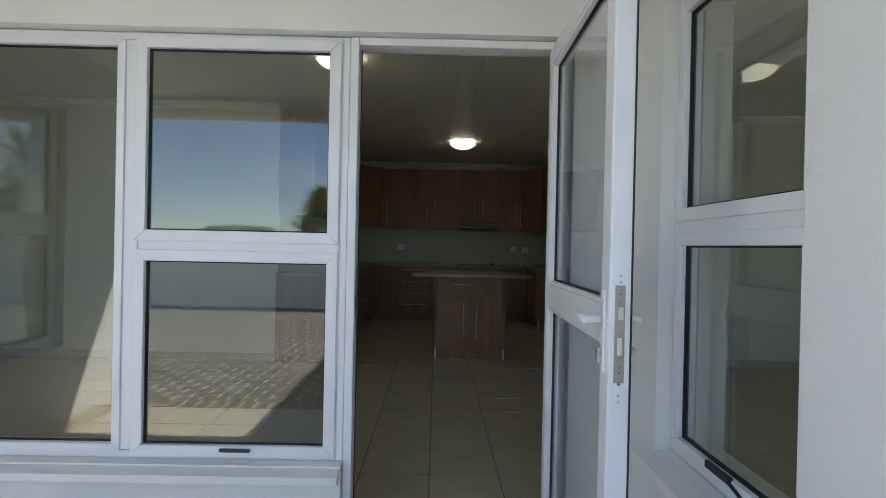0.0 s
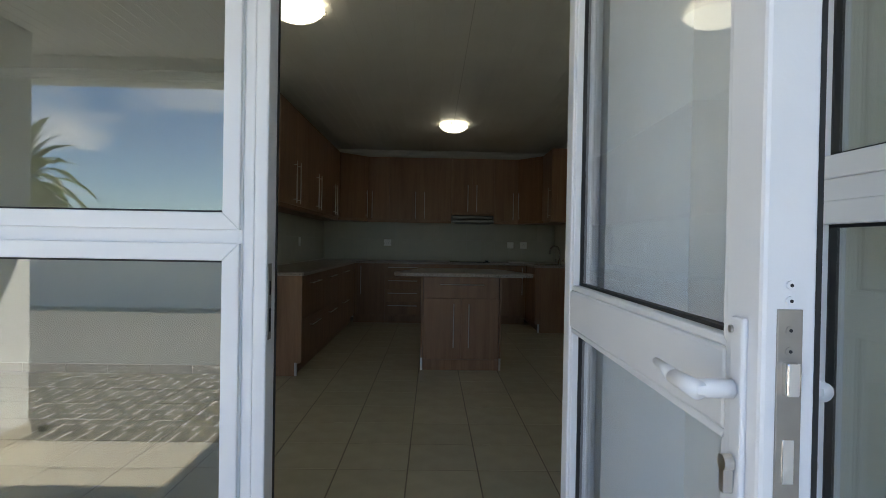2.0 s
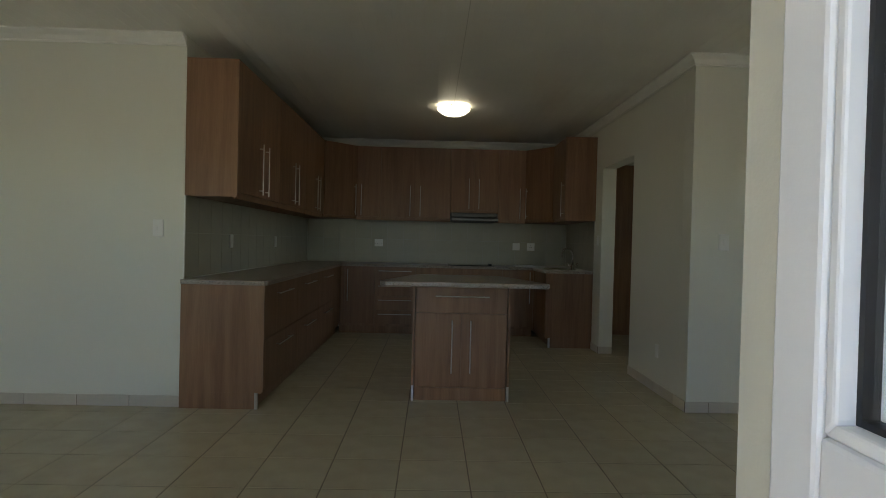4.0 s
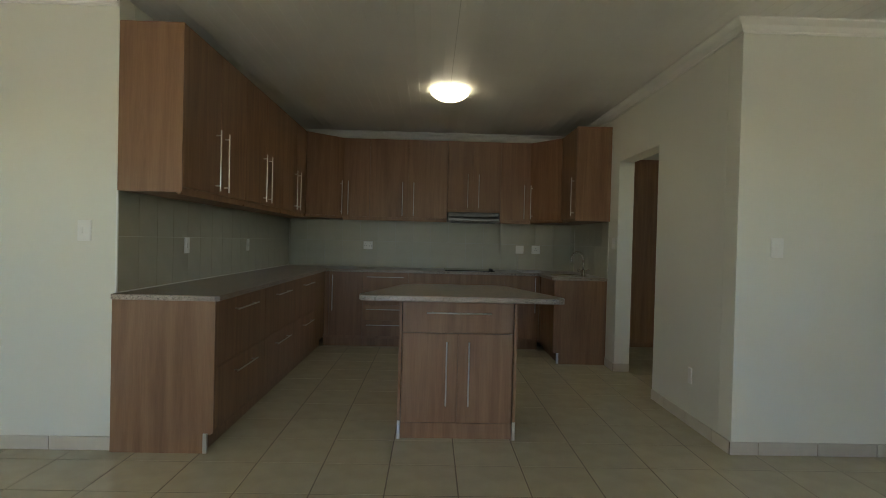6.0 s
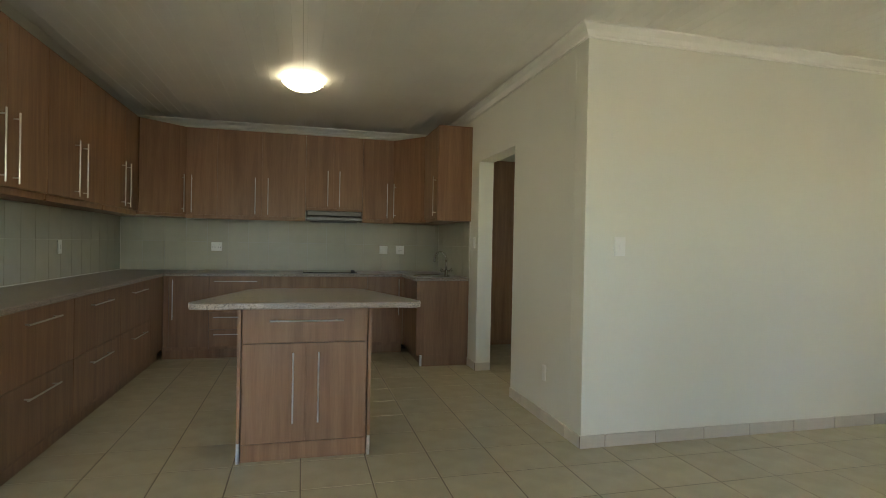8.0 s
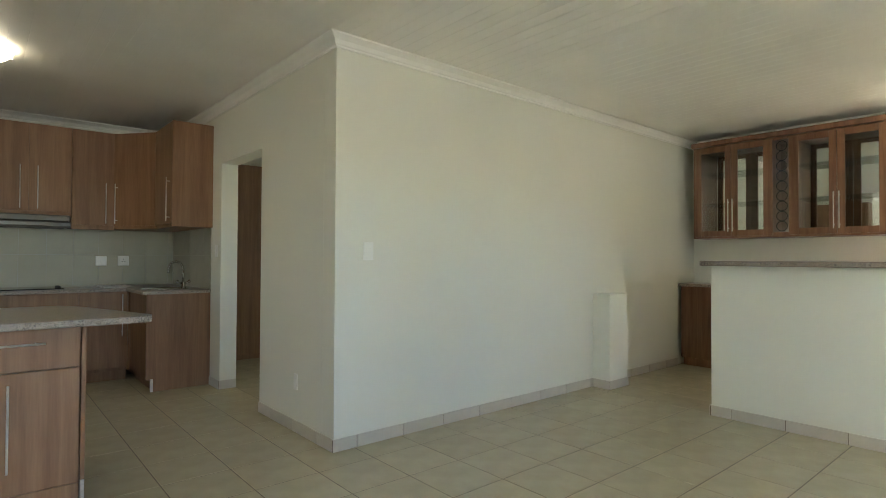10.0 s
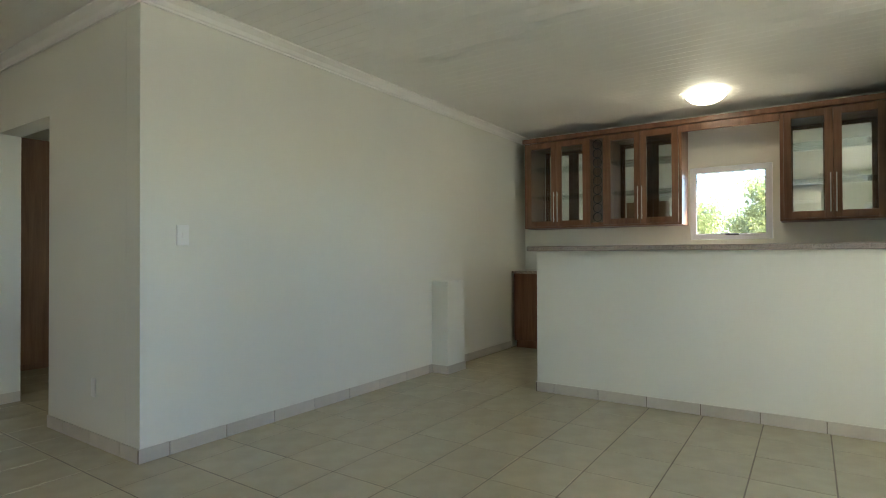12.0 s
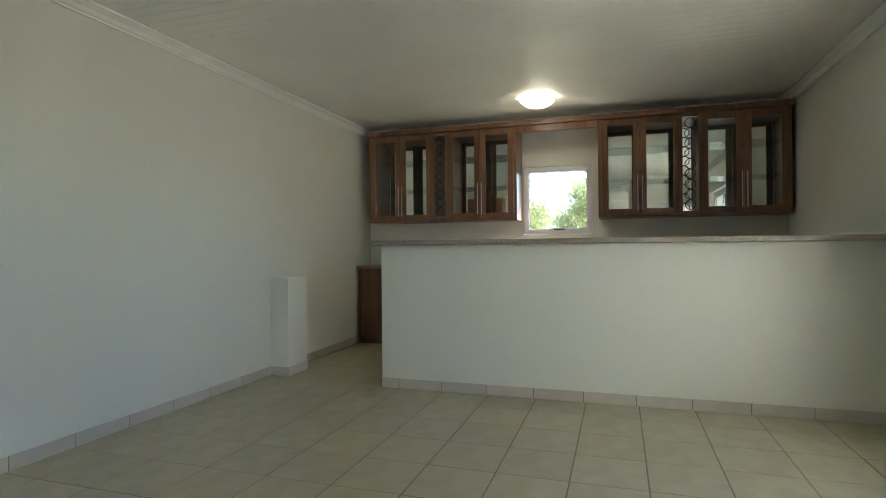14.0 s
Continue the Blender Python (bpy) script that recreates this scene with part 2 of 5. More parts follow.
def prism(bm, pts, z0, z1, bevel=0.0):
    """An upright slab over the outline pts."""
    f = bm.faces.new([bm.verts.new((x, y, z0)) for x, y in pts])
    r = bmesh.ops.extrude_face_region(bm, geom=[f])
    bmesh.ops.translate(bm, verts=[v for v in r["geom"] if isinstance(v, bmesh.types.BMVert)], vec=(0, 0, z1 - z0))
    bmesh.ops.recalc_face_normals(bm, faces=bm.faces)
    if bevel:
        bmesh.ops.bevel(bm, geom=[e for e in bm.edges], offset=bevel, segments=2, affect="EDGES", profile=0.5)
    return bm


BASE = {}


def mesh_object(name, bm, mat, smooth=False):
    me = bpy.data.meshes.new(name)
    bm.to_mesh(me)
    bm.free()
    me.materials.append(mat)
    if smooth:
        for p in me.polygons:
            p.use_smooth = True
    return new(name, me)


def structure(name, bm, mat, label, category="wall", smooth=False):
    return tagged(mesh_object(name, bm, mat, smooth), label, category, kind="structure")


def thing(name, at, label, category, group="", kind=""):
    ob = new(name)
    ob.empty_display_size = 0.1
    ob.location = at
    BASE[ob.name] = Vector(at)
    return tagged(ob, label, category, group, kind)


def part(name, bm, mat, parent, label="", smooth=False):
    """One mesh under a thing or part; bm is in world coordinates."""
    base = BASE.get(parent.name, Vector((0, 0, 0)))
    bmesh.ops.translate(bm, verts=bm.verts, vec=-base)
    ob = mesh_object(name, bm, mat, smooth)
    ob.parent = parent
    BASE[ob.name] = base if parent.type == "EMPTY" else base
    if label:
        ob["label"] = label
    return ob


# ---- sizes of the place ----
CEIL = 2.60
WY = 3.00          # glazed front wall, glass line
LEFT = -4.60       # living room, far side wall
LWALL = 6.335       # wall beside the kitchen
NWALL = 6.416       # long wall of the living room
KL, KR, KB = -1.06, 2.566, 10.093   # kitchen: sides and back
EAST = 7.415        # wall behind the bar
SOUTH = 1.805       # end wall of the living room
WX = 1.28          # outer face of the wing wall with the side window
WL = -1.72         # outer face of the other wing wall
LAMPS = [(0.87, 8.09), (6.475, 4.16), (-0.205, 4.89)]


# ---- setting ----
def wall(name, x0, x1, y0, y1, label, holes=(), z0=0.0, z1=CEIL, mat=None, axis="x"):
    """A wall slab with holes (a0, a1, z0, z1) along its long axis, put together from blocks."""
    a0, a1 = (x0, x1) if axis == "x" else (y0, y1)
    cuts = sorted({a0, a1, *[h[0] for h in holes], *[h[1] for h in holes]})
    bm = bmesh.new()
    for p, q in zip(cuts, cuts[1:]):
        mid = (p + q) / 2
        spans = [(z0, z1)]
        for h in holes:
            if h[0] < mid < h[1]:
                spans = [s for lo, hi in spans for s in ((lo, min(hi, h[2])), (max(lo, h[3]), hi)) if s[1] - s[0] > 1e-4]
        for lo, hi in spans:
            if axis == "x":
                box(bm, p, q, y0, y1, lo, hi)
            else:
                box(bm, x0, x1, p, q, lo, hi)
    bmesh.ops.remove_doubles(bm, verts=bm.verts, dist=1e-5)
    return structure(name, bm, mat or M_WALL, label, "wall")


WINL, WINR, DOORR = -1.62, 0.19, 1.071
# front wall: the outer skin is white plaster, the inner skin cream paint
FRONT_HOLES = [(WINL, WINR, 0.33, 2.02), (WINR, DOORR, 0.0, 2.02)]
wall("wall_front", WL, WX + 0.004, 2.92, 3.03, "white plastered outside wall round the glazed front", FRONT_HOLES, mat=M_OUT, z1=2.75)
wall("wall_front_inner", WL - 0.2, WX + 0.2, 3.034, 3.16, "cream painted wall inside the glazed front", FRONT_HOLES)
# wings on both sides of the patio
SIDE_HOLE = [(1.886, 2.59, 0.54, 2.02)]
wall("wall_wing", WX, WX + 0.13, 1.66, 2.918, "white plastered wing wall with a window beside the door", SIDE_HOLE, mat=M_OUT, axis="y", z1=2.75)
wall("wall_wing_inner", WX + 0.134, WX + 0.23, 1.66, 3.03, "cream painted inside of the wing wall", SIDE_HOLE, axis="y")
# unseen wall placed so its shadow edge falls across the patio and yard
wall("wall_unseen_wing", WX + 0.002, WX + 0.3, -1.9, 1.655, "unseen white plastered wall that casts the yard shadow", mat=M_OUT, axis="y", z1=2.52)
LEFT_HOLE = [(1.83, 2.62, 0.54, 2.02)]
wall("wall_left_wing", WL - 0.13, WL, 1.15, 2.918, "white plastered wing wall on the patio's far side", LEFT_HOLE, mat=M_OUT, axis="y", z1=2.75)
wall("wall_left_wing_inner", WL - 0.23, WL - 0.134, 1.38, 3.03, "cream painted inside of the far wing wall", LEFT_HOLE, axis="y")
wall("wall_left_south", LEFT, WL - 0.132, 1.15, 1.38, "plain end wall of the living room", [(-4.45, -2.10, 0.06, 2.10)], axis="x")
# living room
wall("wall_left", LEFT - 0.15, LEFT, 1.15, LWALL, "plain cream side wall of the living room", axis="y")
wall("wall_north_left", LEFT, KL, LWALL, LWALL + 0.15, "cream painted wall beside the kitchen units", axis="x")
wall("wall_north", KR, EAST, NWALL, NWALL + 0.15, "long cream painted living room wall with a light switch", axis="x")
wall("wall_east", EAST, EAST + 0.2, SOUTH - 0.2, NWALL + 0.15, "cream wall with a small window behind the bar", [(3.690, 4.462, 1.278, 2.056)], axis="y")
wall("wall_south", WX + 0.232, EAST, SOUTH - 0.2, SOUTH, "cream end wall of the living room", [(2.4, 4.25, 0.30, 2.10)], axis="x")
# kitchen
wall("wall_kitchen_left", KL - 0.15, KL, LWALL + 0.152, KB + 0.15, "cream kitchen side wall", axis="y")
wall("wall_kitchen_back", KL, KR + 0.15, KB, KB + 0.15, "cream kitchen back wall", axis="x")
wall("wall_kitchen_right", KR, KR + 0.15, NWALL + 0.152, KB - 0.002, "cream kitchen wall with a plain doorway", [(7.585, 8.515, 0, 2.065)], axis="y")
# passage behind the doorway
wall("wall_passage_end", KR + 0.152, 4.3, KB, KB + 0.15, "plain passage wall", axis="x")
# unseen opening added so daylight brightens the passage and the doorway jamb
wall("wall_passage_side", 4.3, 4.45, NWALL + 0.152, KB + 0.15, "plain passage wall with an unseen opening added for daylight", [(7.2, 8.2, 1.0, 2.0)], axis="y")


def ceiling_boards():
    """Tongue-and-groove boards along y, in one mesh, with V joints between them."""
    bm = bmesh.new()
    w, g, d = 0.10, 0.004, 0.0013
    def strip(x0, x1, y0, y1):
        v = [bm.verts.new(p) for p in ((x0 + g / 2, y0, CEIL), (x1 - g / 2, y0, CEIL), (x1 - g / 2, y1, CEIL), (x0 + g / 2, y1, CEIL))]
        bm.faces.new(v[::-1])
        u = [bm.verts.new(p) for p in ((x1, y0, CEIL + d), (x1 + g / 2, y0, CEIL), (x1 + g / 2, y1, CEIL), (x1, y1, CEIL + d))]
        bm.faces.new((v[1], u[0], u[3], v[2]))
        bm.faces.new((u[0], u[1], u[2], u[3]))
    for i in range(math.floor(LEFT / w), math.ceil(EAST / w)):
        x = (i + 0.5) * w
        if x < WL - 0.2:
            y0, y1 = 1.38, LWALL
        elif x < KL:
            y0, y1 = 3.1, LWALL
        elif x < WX + 0.16:
            y0, y1 = 3.1, KB
        elif x < KR + 0.02:
            y0, y1 = SOUTH, KB
        else:
            y0, y1 = SOUTH, NWALL
        strip(i * w, (i + 1) * w, y0, y1)
        if KR + 0.1 < x < 4.3:
            strip(i * w, (i + 1) * w, NWALL + 0.15, KB)
    box(bm, LEFT - 0.15, EAST + 0.2, 1.1, KB + 0.2, CEIL + 0.012, CEIL + 0.14)
    return bm


structure("ceiling", ceiling_boards(), M_CEIL, "white painted tongue-and-groove board ceiling", "ceiling")


def cornice(name, axis, a, b, face, inward, mitre=0.0):
    """A moulded cornice along a wall face; inward is +1 or -1, away from the wall."""
    prof = [(0.0, 0.0), (0.075, 0.0), (0.075, -0.012), (0.058, -0.02), (0.034, -0.034), (0.02, -0.056), (0.012, -0.062), (0.012, -0.075), (0.0, -0.075)]
    pts = [(face + inward * o, CEIL - 0.001 + z) for o, z in prof]
    return structure(name, extrude_profile(bmesh.new(), pts, a, b, axis, mitre), M_CORN, "white moulded cornice under the ceiling", "cornice")


cornice("cornice_north_left", "x", LEFT, KL - 0.003, LWALL, -1)
cornice("cornice_north", "x", KR, EAST, NWALL, -1, -1.0)
cornice("cornice_kitchen_right", "y", NWALL, KB, KR, -1, -1.0)
cornice("cornice_kitchen_back", "x", KL, KR, KB, -1)
cornice("cornice_east", "y", SOUTH, NWALL, EAST, -1)
cornice("cornice_south", "x", WX + 0.232, EAST, SOUTH, 1)
cornice("cornice_left", "y", 1.38, LWALL, LEFT, 1)
cornice("cornice_front", "x", WL, WX + 0.2, 3.162, 1)

# floor slab under the tiles, threshold and yard
structure("floor", bx(LEFT, EAST, 3.0, KB, -0.2, -0.002), M_GROUT, "brown grout bed under the beige floor tiles", "floor")
structure("floor_south", bx(WX + 0.13, EAST, 1.66, 2.998, -0.2, -0.002), M_GROUT, "brown grout bed under the beige floor tiles", "floor")
structure("floor_south_left", bx(LEFT, WL - 0.13, 1.15, 2.998, -0.2, -0.002), M_GROUT, "brown grout bed under the beige floor tiles", "floor")
structure("patio_floor", bx(WL, WX, 1.25, 2.998, -0.2, -0.008), M_GROUT, "grout bed under the beige patio tiles", "patio")
structure("ground", bx(-300, 300, -300, 300, -0.5, -0.21), material("dry_grass_ground", (0.16, 0.15, 0.08), 0.95, vary=0.3, scale=2), "dry grass ground reaching the horizon", "ground")
structure("paving_bed", bx(-14, WX, -5.0, 1.245, -0.2, -0.0044), M_SAND, "pale sand joints between the brick pavers", "pavement")
structure("verandah_floor", bx(WX + 0.31, 12, -4.9, 1.655, -0.2, -0.01), M_PTILE, "beige paved verandah floor", "pavement")
structure("boundary_wall", bx(-30, 20, -5.25, -5.0, -0.2, 1.30, 0.02), M_OUT, "white plastered boundary wall round the yard", "wall")
structure("patio_roof", bx(WL - 0.4, WX, 0.68, 2.919, 2.36, 2.55), M_OUT, "white painted patio roof slab", "roof")
structure("patio_beam", bx(WL - 0.4, WX, 0.60, 0.78, 2.20, 2.358, 0.01), M_OUT, "white plastered beam along the patio roof edge", "beam")
# unseen slab added to block direct sun from the end wall window
structure("sun_blocking_roof", bx(WX + 0.31, EAST + 0.4, 0.5, SOUTH - 0.21, 2.40, 2.55), M_OUT, "unseen white roof slab that keeps sun off the end window", "roof")


# ---- glazing ----
def slab(bm, axis, pos, depth, a0, a1, z0, z1, bevel=0.003):
    """A bar in a pane's plane: along x at y = pos, or along y at x = pos."""
    if axis == "x":
        return box(bm, a0, a1, pos - depth / 2, pos + depth / 2, z0, z1, bevel)
    return box(bm, pos - depth / 2, pos + depth / 2, a0, a1, z0, z1, bevel)


def ring_of(axis, pos, depth, a0, a1, z0, z1, w, bevel=0.003):
    """Four bars round a rectangle, w wide, inside its outline."""
    bm = bmesh.new()
    slab(bm, axis, pos, depth, a0, a0 + w, z0, z1, bevel)
    slab(bm, axis, pos, depth, a1 - w, a1, z0, z1, bevel)
    slab(bm, axis, pos, depth - 0.0006, a0 + w, a1 - w, z0, z0 + w, bevel)
    slab(bm, axis, pos, depth - 0.0006, a0 + w, a1 - w, z1 - w, z1, bevel)
    return bm


def mitred_ring(axis, pos, depth, a0, a1, z0, z1, w, bevel=0.003):
    """Four bars round a rectangle, cut at 45 degrees where they meet."""
    bm = bmesh.new()
    outer = [(a0, z0), (a1, z0), (a1, z1), (a0, z1)]
    inner = [(a0 + w, z0 + w), (a1 - w, z0 + w), (a1 - w, z1 - w), (a0 + w, z1 - w)]
    for k in range(4):
        n = (k + 1) % 4
        f, b = [[bm.verts.new((a, pos + d, z) if axis == "x" else (pos + d, a, z)) for a, z in (outer[k], outer[n], inner[n], inner[k])] for d in (-depth / 2, depth / 2)]
        bm.faces.new(f)
        bm.faces.new(b[::-1])
        for i in range(4):
            bm.faces.new((f[i], b[i], b[(i + 1) % 4], f[(i + 1) % 4]))
    bmesh.ops.recalc_face_normals(bm, faces=bm.faces)
    bmesh.ops.bevel(bm, geom=list(bm.edges), offset=bevel, segments=2, affect="EDGES", profile=0.5)
    return bm


def glazed(parent, axis, pos, a0, a1, z0, z1, w=0.034, depth=0.05, name="sash", lap=0.0, glass_kind=None):
    """A sash with its black gasket and its pane; lap: how far it laps over its frame."""
    a0, a1, z0, z1, w = a0 - lap, a1 + lap, z0 - lap, z1 + lap, w + lap
    s = part(name, mitred_ring(axis, pos, depth, a0, a1, z0, z1, w, 0.0025), M_FRAME, parent)
    part("gasket", ring_of(axis, pos, 0.016, a0 + w, a1 - w, z0 + w, z1 - w, 0.0055, 0), M_GASKET, s, "black rubber gasket")
    bm = bmesh.new()
    slab(bm, axis, pos, 0.005, a0 + w + 0.003, a1 - w - 0.003, z0 + w + 0.003, z1 - w - 0.003, 0)
    p = part("pane", bm, glass_kind or M_GLASS, s, "clear glass pane")
    p.visible_shadow = False
    return s


def window(name, at, label):
    return thing(name, at, label, "window", kind="structure")


w1 = window("window_1", (-0.7, WY, 0.33), "white aluminium front window with one tall pane and two sashes")
part("window_frame", ring_of("x", WY, 0.06, WINL, WINR, 0.335, 2.015, 0.028, 0.004), M_FRAME, w1)
part("frame_post", bx(0.1495, 0.1618, WY - 0.0292, WY + 0.0292, 0.364, 1.986, 0.003), M_FRAME, w1)
bm = bmesh.new()
slab(bm, "x", WY, 0.058, -0.692, -0.636, 0.365, 1.985, 0.004)
part("mullion", bm, M_FRAME, w1)
bm = bmesh.new()
slab(bm, "x", WY, 0.056, -0.634, 0.16, 1.152, 1.200, 0.004)
part("transom", bm, M_FRAME, w1)
glazed(w1, "x", WY - 0.008, -1.59, -0.694, 0.366, 1.984, 0.026, 0.064, lap=0.005, glass_kind=M_FRONTGLASS)
glazed(w1, "x", WY - 0.014, -0.638, 0.149, 1.202, 1.990, 0.036, 0.055, lap=0.008, glass_kind=M_FRONTGLASS)
glazed(w1, "x", WY - 0.014, -0.638, 0.149, 0.354, 1.152, 0.036, 0.055, lap=0.008, glass_kind=M_FRONTGLASS)
for z in (0.376,):
    bm = bmesh.new()
    box(bm, -0.29, -0.17, WY - 0.058, WY - 0.042, z - 0.006, z + 0.006, 0.003)
    part("stay_handle", bm, M_DARKPLASTIC, w1, "black window stay")
bm = bmesh.new()
extrude_profile(bm, [(2.975, 0.334), (2.86, 0.312), (2.855, 0.285), (2.975, 0.285)], WINL - 0.03, WINR - 0.002, "x")
structure("window_sill_1", bm, M_OUT, "white plastered outside window sill", "sill")

w2 = window("window_2", (1.36, 2.25, 0.54), "white aluminium side window with an upper and a lower pane")
part("window_frame", ring_of("y", 1.36, 0.06, 1.888, 2.588, 0.545, 2.015, 0.03, 0.004), M_FRAME, w2)
bm = bmesh.new()
slab(bm, "y", 1.36, 0.058, 1.918, 2.558, 1.248, 1.298, 0.004)
part("transom", bm, M_FRAME, w2)
glazed(w2, "y", 1.346, 1.918, 2.556, 1.298, 1.985, 0.034, lap=0.006)
glazed(w2, "y", 1.346, 1.918, 2.556, 0.572, 1.248, 0.034, lap=0.006)
bm = bmesh.new()
box(bm, 1.314, 1.328, 2.20, 2.33, 0.59, 0.612, 0.004)
rod(bm, (1.316, 2.21, 0.60), (1.316, 2.15, 0.585), 0.005, 8)
part("stay_handle", bm, M_DARKPLASTIC, w2, "black window stay")
bm = bmesh.new()
extrude_profile(bm, [(1.33, 0.545), (1.22, 0.525), (1.215, 0.50), (1.33, 0.50)], 1.87, 2.62, "y")
structure("window_sill_2", bm, M_OUT, "white plastered outside sill of the side window", "sill")

w3 = window("window_3", (-1.80, 2.2, 0.54), "white aluminium window in the far wing wall")
part("window_frame", ring_of("y", -1.80, 0.06, 1.832, 2.618, 0.545, 2.015, 0.03, 0.004), M_FRAME, w3)
bm = bmesh.new()
slab(bm, "y", -1.80, 0.058, 1.862, 2.588, 1.248, 1.298, 0.004)
part("transom", bm, M_FRAME, w3)
glazed(w3, "y", -1.786, 1.862, 2.586, 1.298, 1.985, 0.034, lap=0.006)
glazed(w3, "y", -1.786, 1.862, 2.586, 0.572, 1.248, 0.034, lap=0.006)

w4 = window("window_4", (EAST + 0.05, 4.09, 1.297), "small white window behind the bar looking onto trees")
part("window_frame", ring_of("y", EAST + 0.037, 0.06, 3.693, 4.459, 1.281, 2.053, 0.028, 0.004), M_FRAME, w4)
glazed(w4, "y", EAST + 0.033, 3.722, 4.430, 1.310, 2.024, 0.030, lap=0.004)
bm = bmesh.new()
box(bm, EAST - 0.016, EAST + 0.0075, 3.99, 4.12, 1.324, 1.340, 0.004)
rod(bm, (EAST - 0.01, 4.06, 1.330), (EAST - 0.01, 4.09, 1.348), 0.006, 8)
part("stay_handle", bm, M_DARKPLASTIC, w4, "black window stay")

# large unseen window in the end wall, sized to brighten the room's left side
w6 = window("window_6", (-2.75, 1.27, 0.3), "unseen white aluminium window that daylights the room's left side")
part("window_frame", ring_of("x", 1.27, 0.06, -4.448, -2.102, 0.063, 2.097, 0.04, 0.004), M_FRAME, w6)
for a, b in ((-4.407, -3.275), (-3.275, -2.143)):
    glazed(w6, "x", 1.27, a, b, 0.104, 2.056, 0.034, glass_kind=M_TINTGLASS)
w5 = window("window_5", (3.4, SOUTH - 0.1, 0.4), "wide unseen white aluminium window that daylights the room's left side")
part("window_frame", ring_of("x", SOUTH - 0.1, 0.06, 2.402, 4.248, 0.303, 2.097, 0.04, 0.004), M_FRAME, w5)
for a, b in ((2.443, 3.325), (3.325, 4.207)):
    glazed(w5, "x", SOUTH - 0.1, a, b, 0.344, 2.056, 0.034, glass_kind=M_TINTGLASS)

# ---- the door ----
d1 = thing("door_1", (0.62, WY, 0), "white aluminium door frame of the patio door", "door frame", kind="structure")
bm = bmesh.new()
box(bm, 0.192, 0.226, 2.962, 3.045, 0, 2.016, 0.004)
part("jamb", bm, M_FRAME, d1)
bm = bmesh.new()
box(bm, 1.042, 1.0695, 2.962, 3.045, 0, 2.016, 0.004)
part("jamb", bm, M_FRAME, d1)
bm = bmesh.new()
box(bm, 0.2265, 1.0415, 2.963, 3.044, 1.985, 2.016, 0.004)
part("head", bm, M_FRAME, d1)
bm = bmesh.new()
box(bm, 0.2262, 0.2295, 3.033, 3.043, 0.01, 1.984)
part("seal", bm, M_GASKET, d1, "black rubber door seal")
bm = bmesh.new()
box(bm, 0.2265, 1.0415, 2.965, 3.04, -0.006, 0.012, 0.004)
part("threshold", bm, M_STEEL, d1, "aluminium threshold")
keep = part("striker_plate", bx(0.2262, 0.2282, 2.972, 2.998, 0.915, 1.11, 0.0006), M_LOCK, d1, "dark steel striker plate")
for z0, z1 in ((0.935, 0.995), (1.03, 1.065)):
    part("slot", bx(0.2283, 0.2289, 2.978, 2.992, z0, z1), M_GASKET, keep, "dark bolt slot")

LX0, LX1, LY0, LY1 = 0.980, 1.035, 2.092, 2.955
leaf = thing("door_leaf", (1.0, 2.96, 0.02), "white aluminium glazed patio door standing wide open", "door")
LXM = (LX0 + LX1) / 2
bm = bmesh.new()
box(bm, LX0, LX1, LY0, LY0 + 0.068, 0.02, 1.975, 0.005)
part("lock_stile", bm, M_FRAME, leaf)
part("hinge_stile", bx(LX0, LX1, LY1 - 0.06, LY1, 0.02, 1.975, 0.005), M_FRAME, leaf)
for z0, z1 in ((0.02, 0.12), (0.972, 1.062), (1.905, 1.975)):
    part("rail", bx(LX0 + 0.001, LX1 - 0.001, LY0 + 0.069, LY1 - 0.061, z0, z1, 0.005), M_FRAME, leaf)
for z0, z1 in ((0.12, 0.972), (1.062, 1.905)):
    part("bead", mitred_ring("y", LXM, 0.046, LY0 + 0.069, LY1 - 0.061, z0, z1, 0.012, 0.003), M_FRAME, leaf)
    part("gasket", ring_of("y", LXM, 0.014, LY0 + 0.081, LY1 - 0.073, z0 + 0.012, z1 - 0.012, 0.0055, 0), M_GASKET, leaf, "black rubber gasket")
    p = part("pane", bx(LXM - 0.003, LXM + 0.003, LY0 + 0.083, LY1 - 0.075, z0 + 0.014, z1 - 0.014), M_DOORGLASS, leaf, "clear glass pane")
    p.visible_shadow = False
part("edge_seal", bx(LX1 - 0.004, LX1 + 0.0008, LY0 - 0.001, LY0 + 0.004, 0.02, 1.975), M_GASKET, leaf, "black edge seal")
lock = part("lock_plate", bx(LXM - 0.013, LXM + 0.011, LY0 - 0.002, LY0 + 0.001, 0.880, 1.112, 0.0008), M_LOCK, leaf, "dull nickel lock face")
part("latch", bx(LXM - 0.008, LXM + 0.006, LY0 - 0.010, LY0, 1.030, 1.062, 0.002), M_CHROME, lock, "chrome latch bolt")
part("dead_bolt", bx(LXM - 0.007, LXM + 0.005, LY0 - 0.0035, LY0, 0.945, 0.988, 0.001), M_CHROME, lock, "chrome dead bolt")
for z in (0.835, 0.85, 0.878, 0.905, 0.917, 1.072, 1.092, 1.12, 1.135):
    bm = bmesh.new()
    rod(bm, (LXM - 0.001, LY0 - 0.0030, z), (LXM - 0.001, LY0 + 0.001, z), 0.0045, 10)
    part("screw", bm, M_LOCK if 0.86 < z < 1.11 else M_FRAME, lock)
    bm = bmesh.new()
    rod(bm, (LXM - 0.001, LY0 - 0.0036, z), (LXM - 0.001, LY0 - 0.0030, z), 0.0018, 6)
    part("screw_socket", bm, M_GASKET, lock, "dark hex socket")


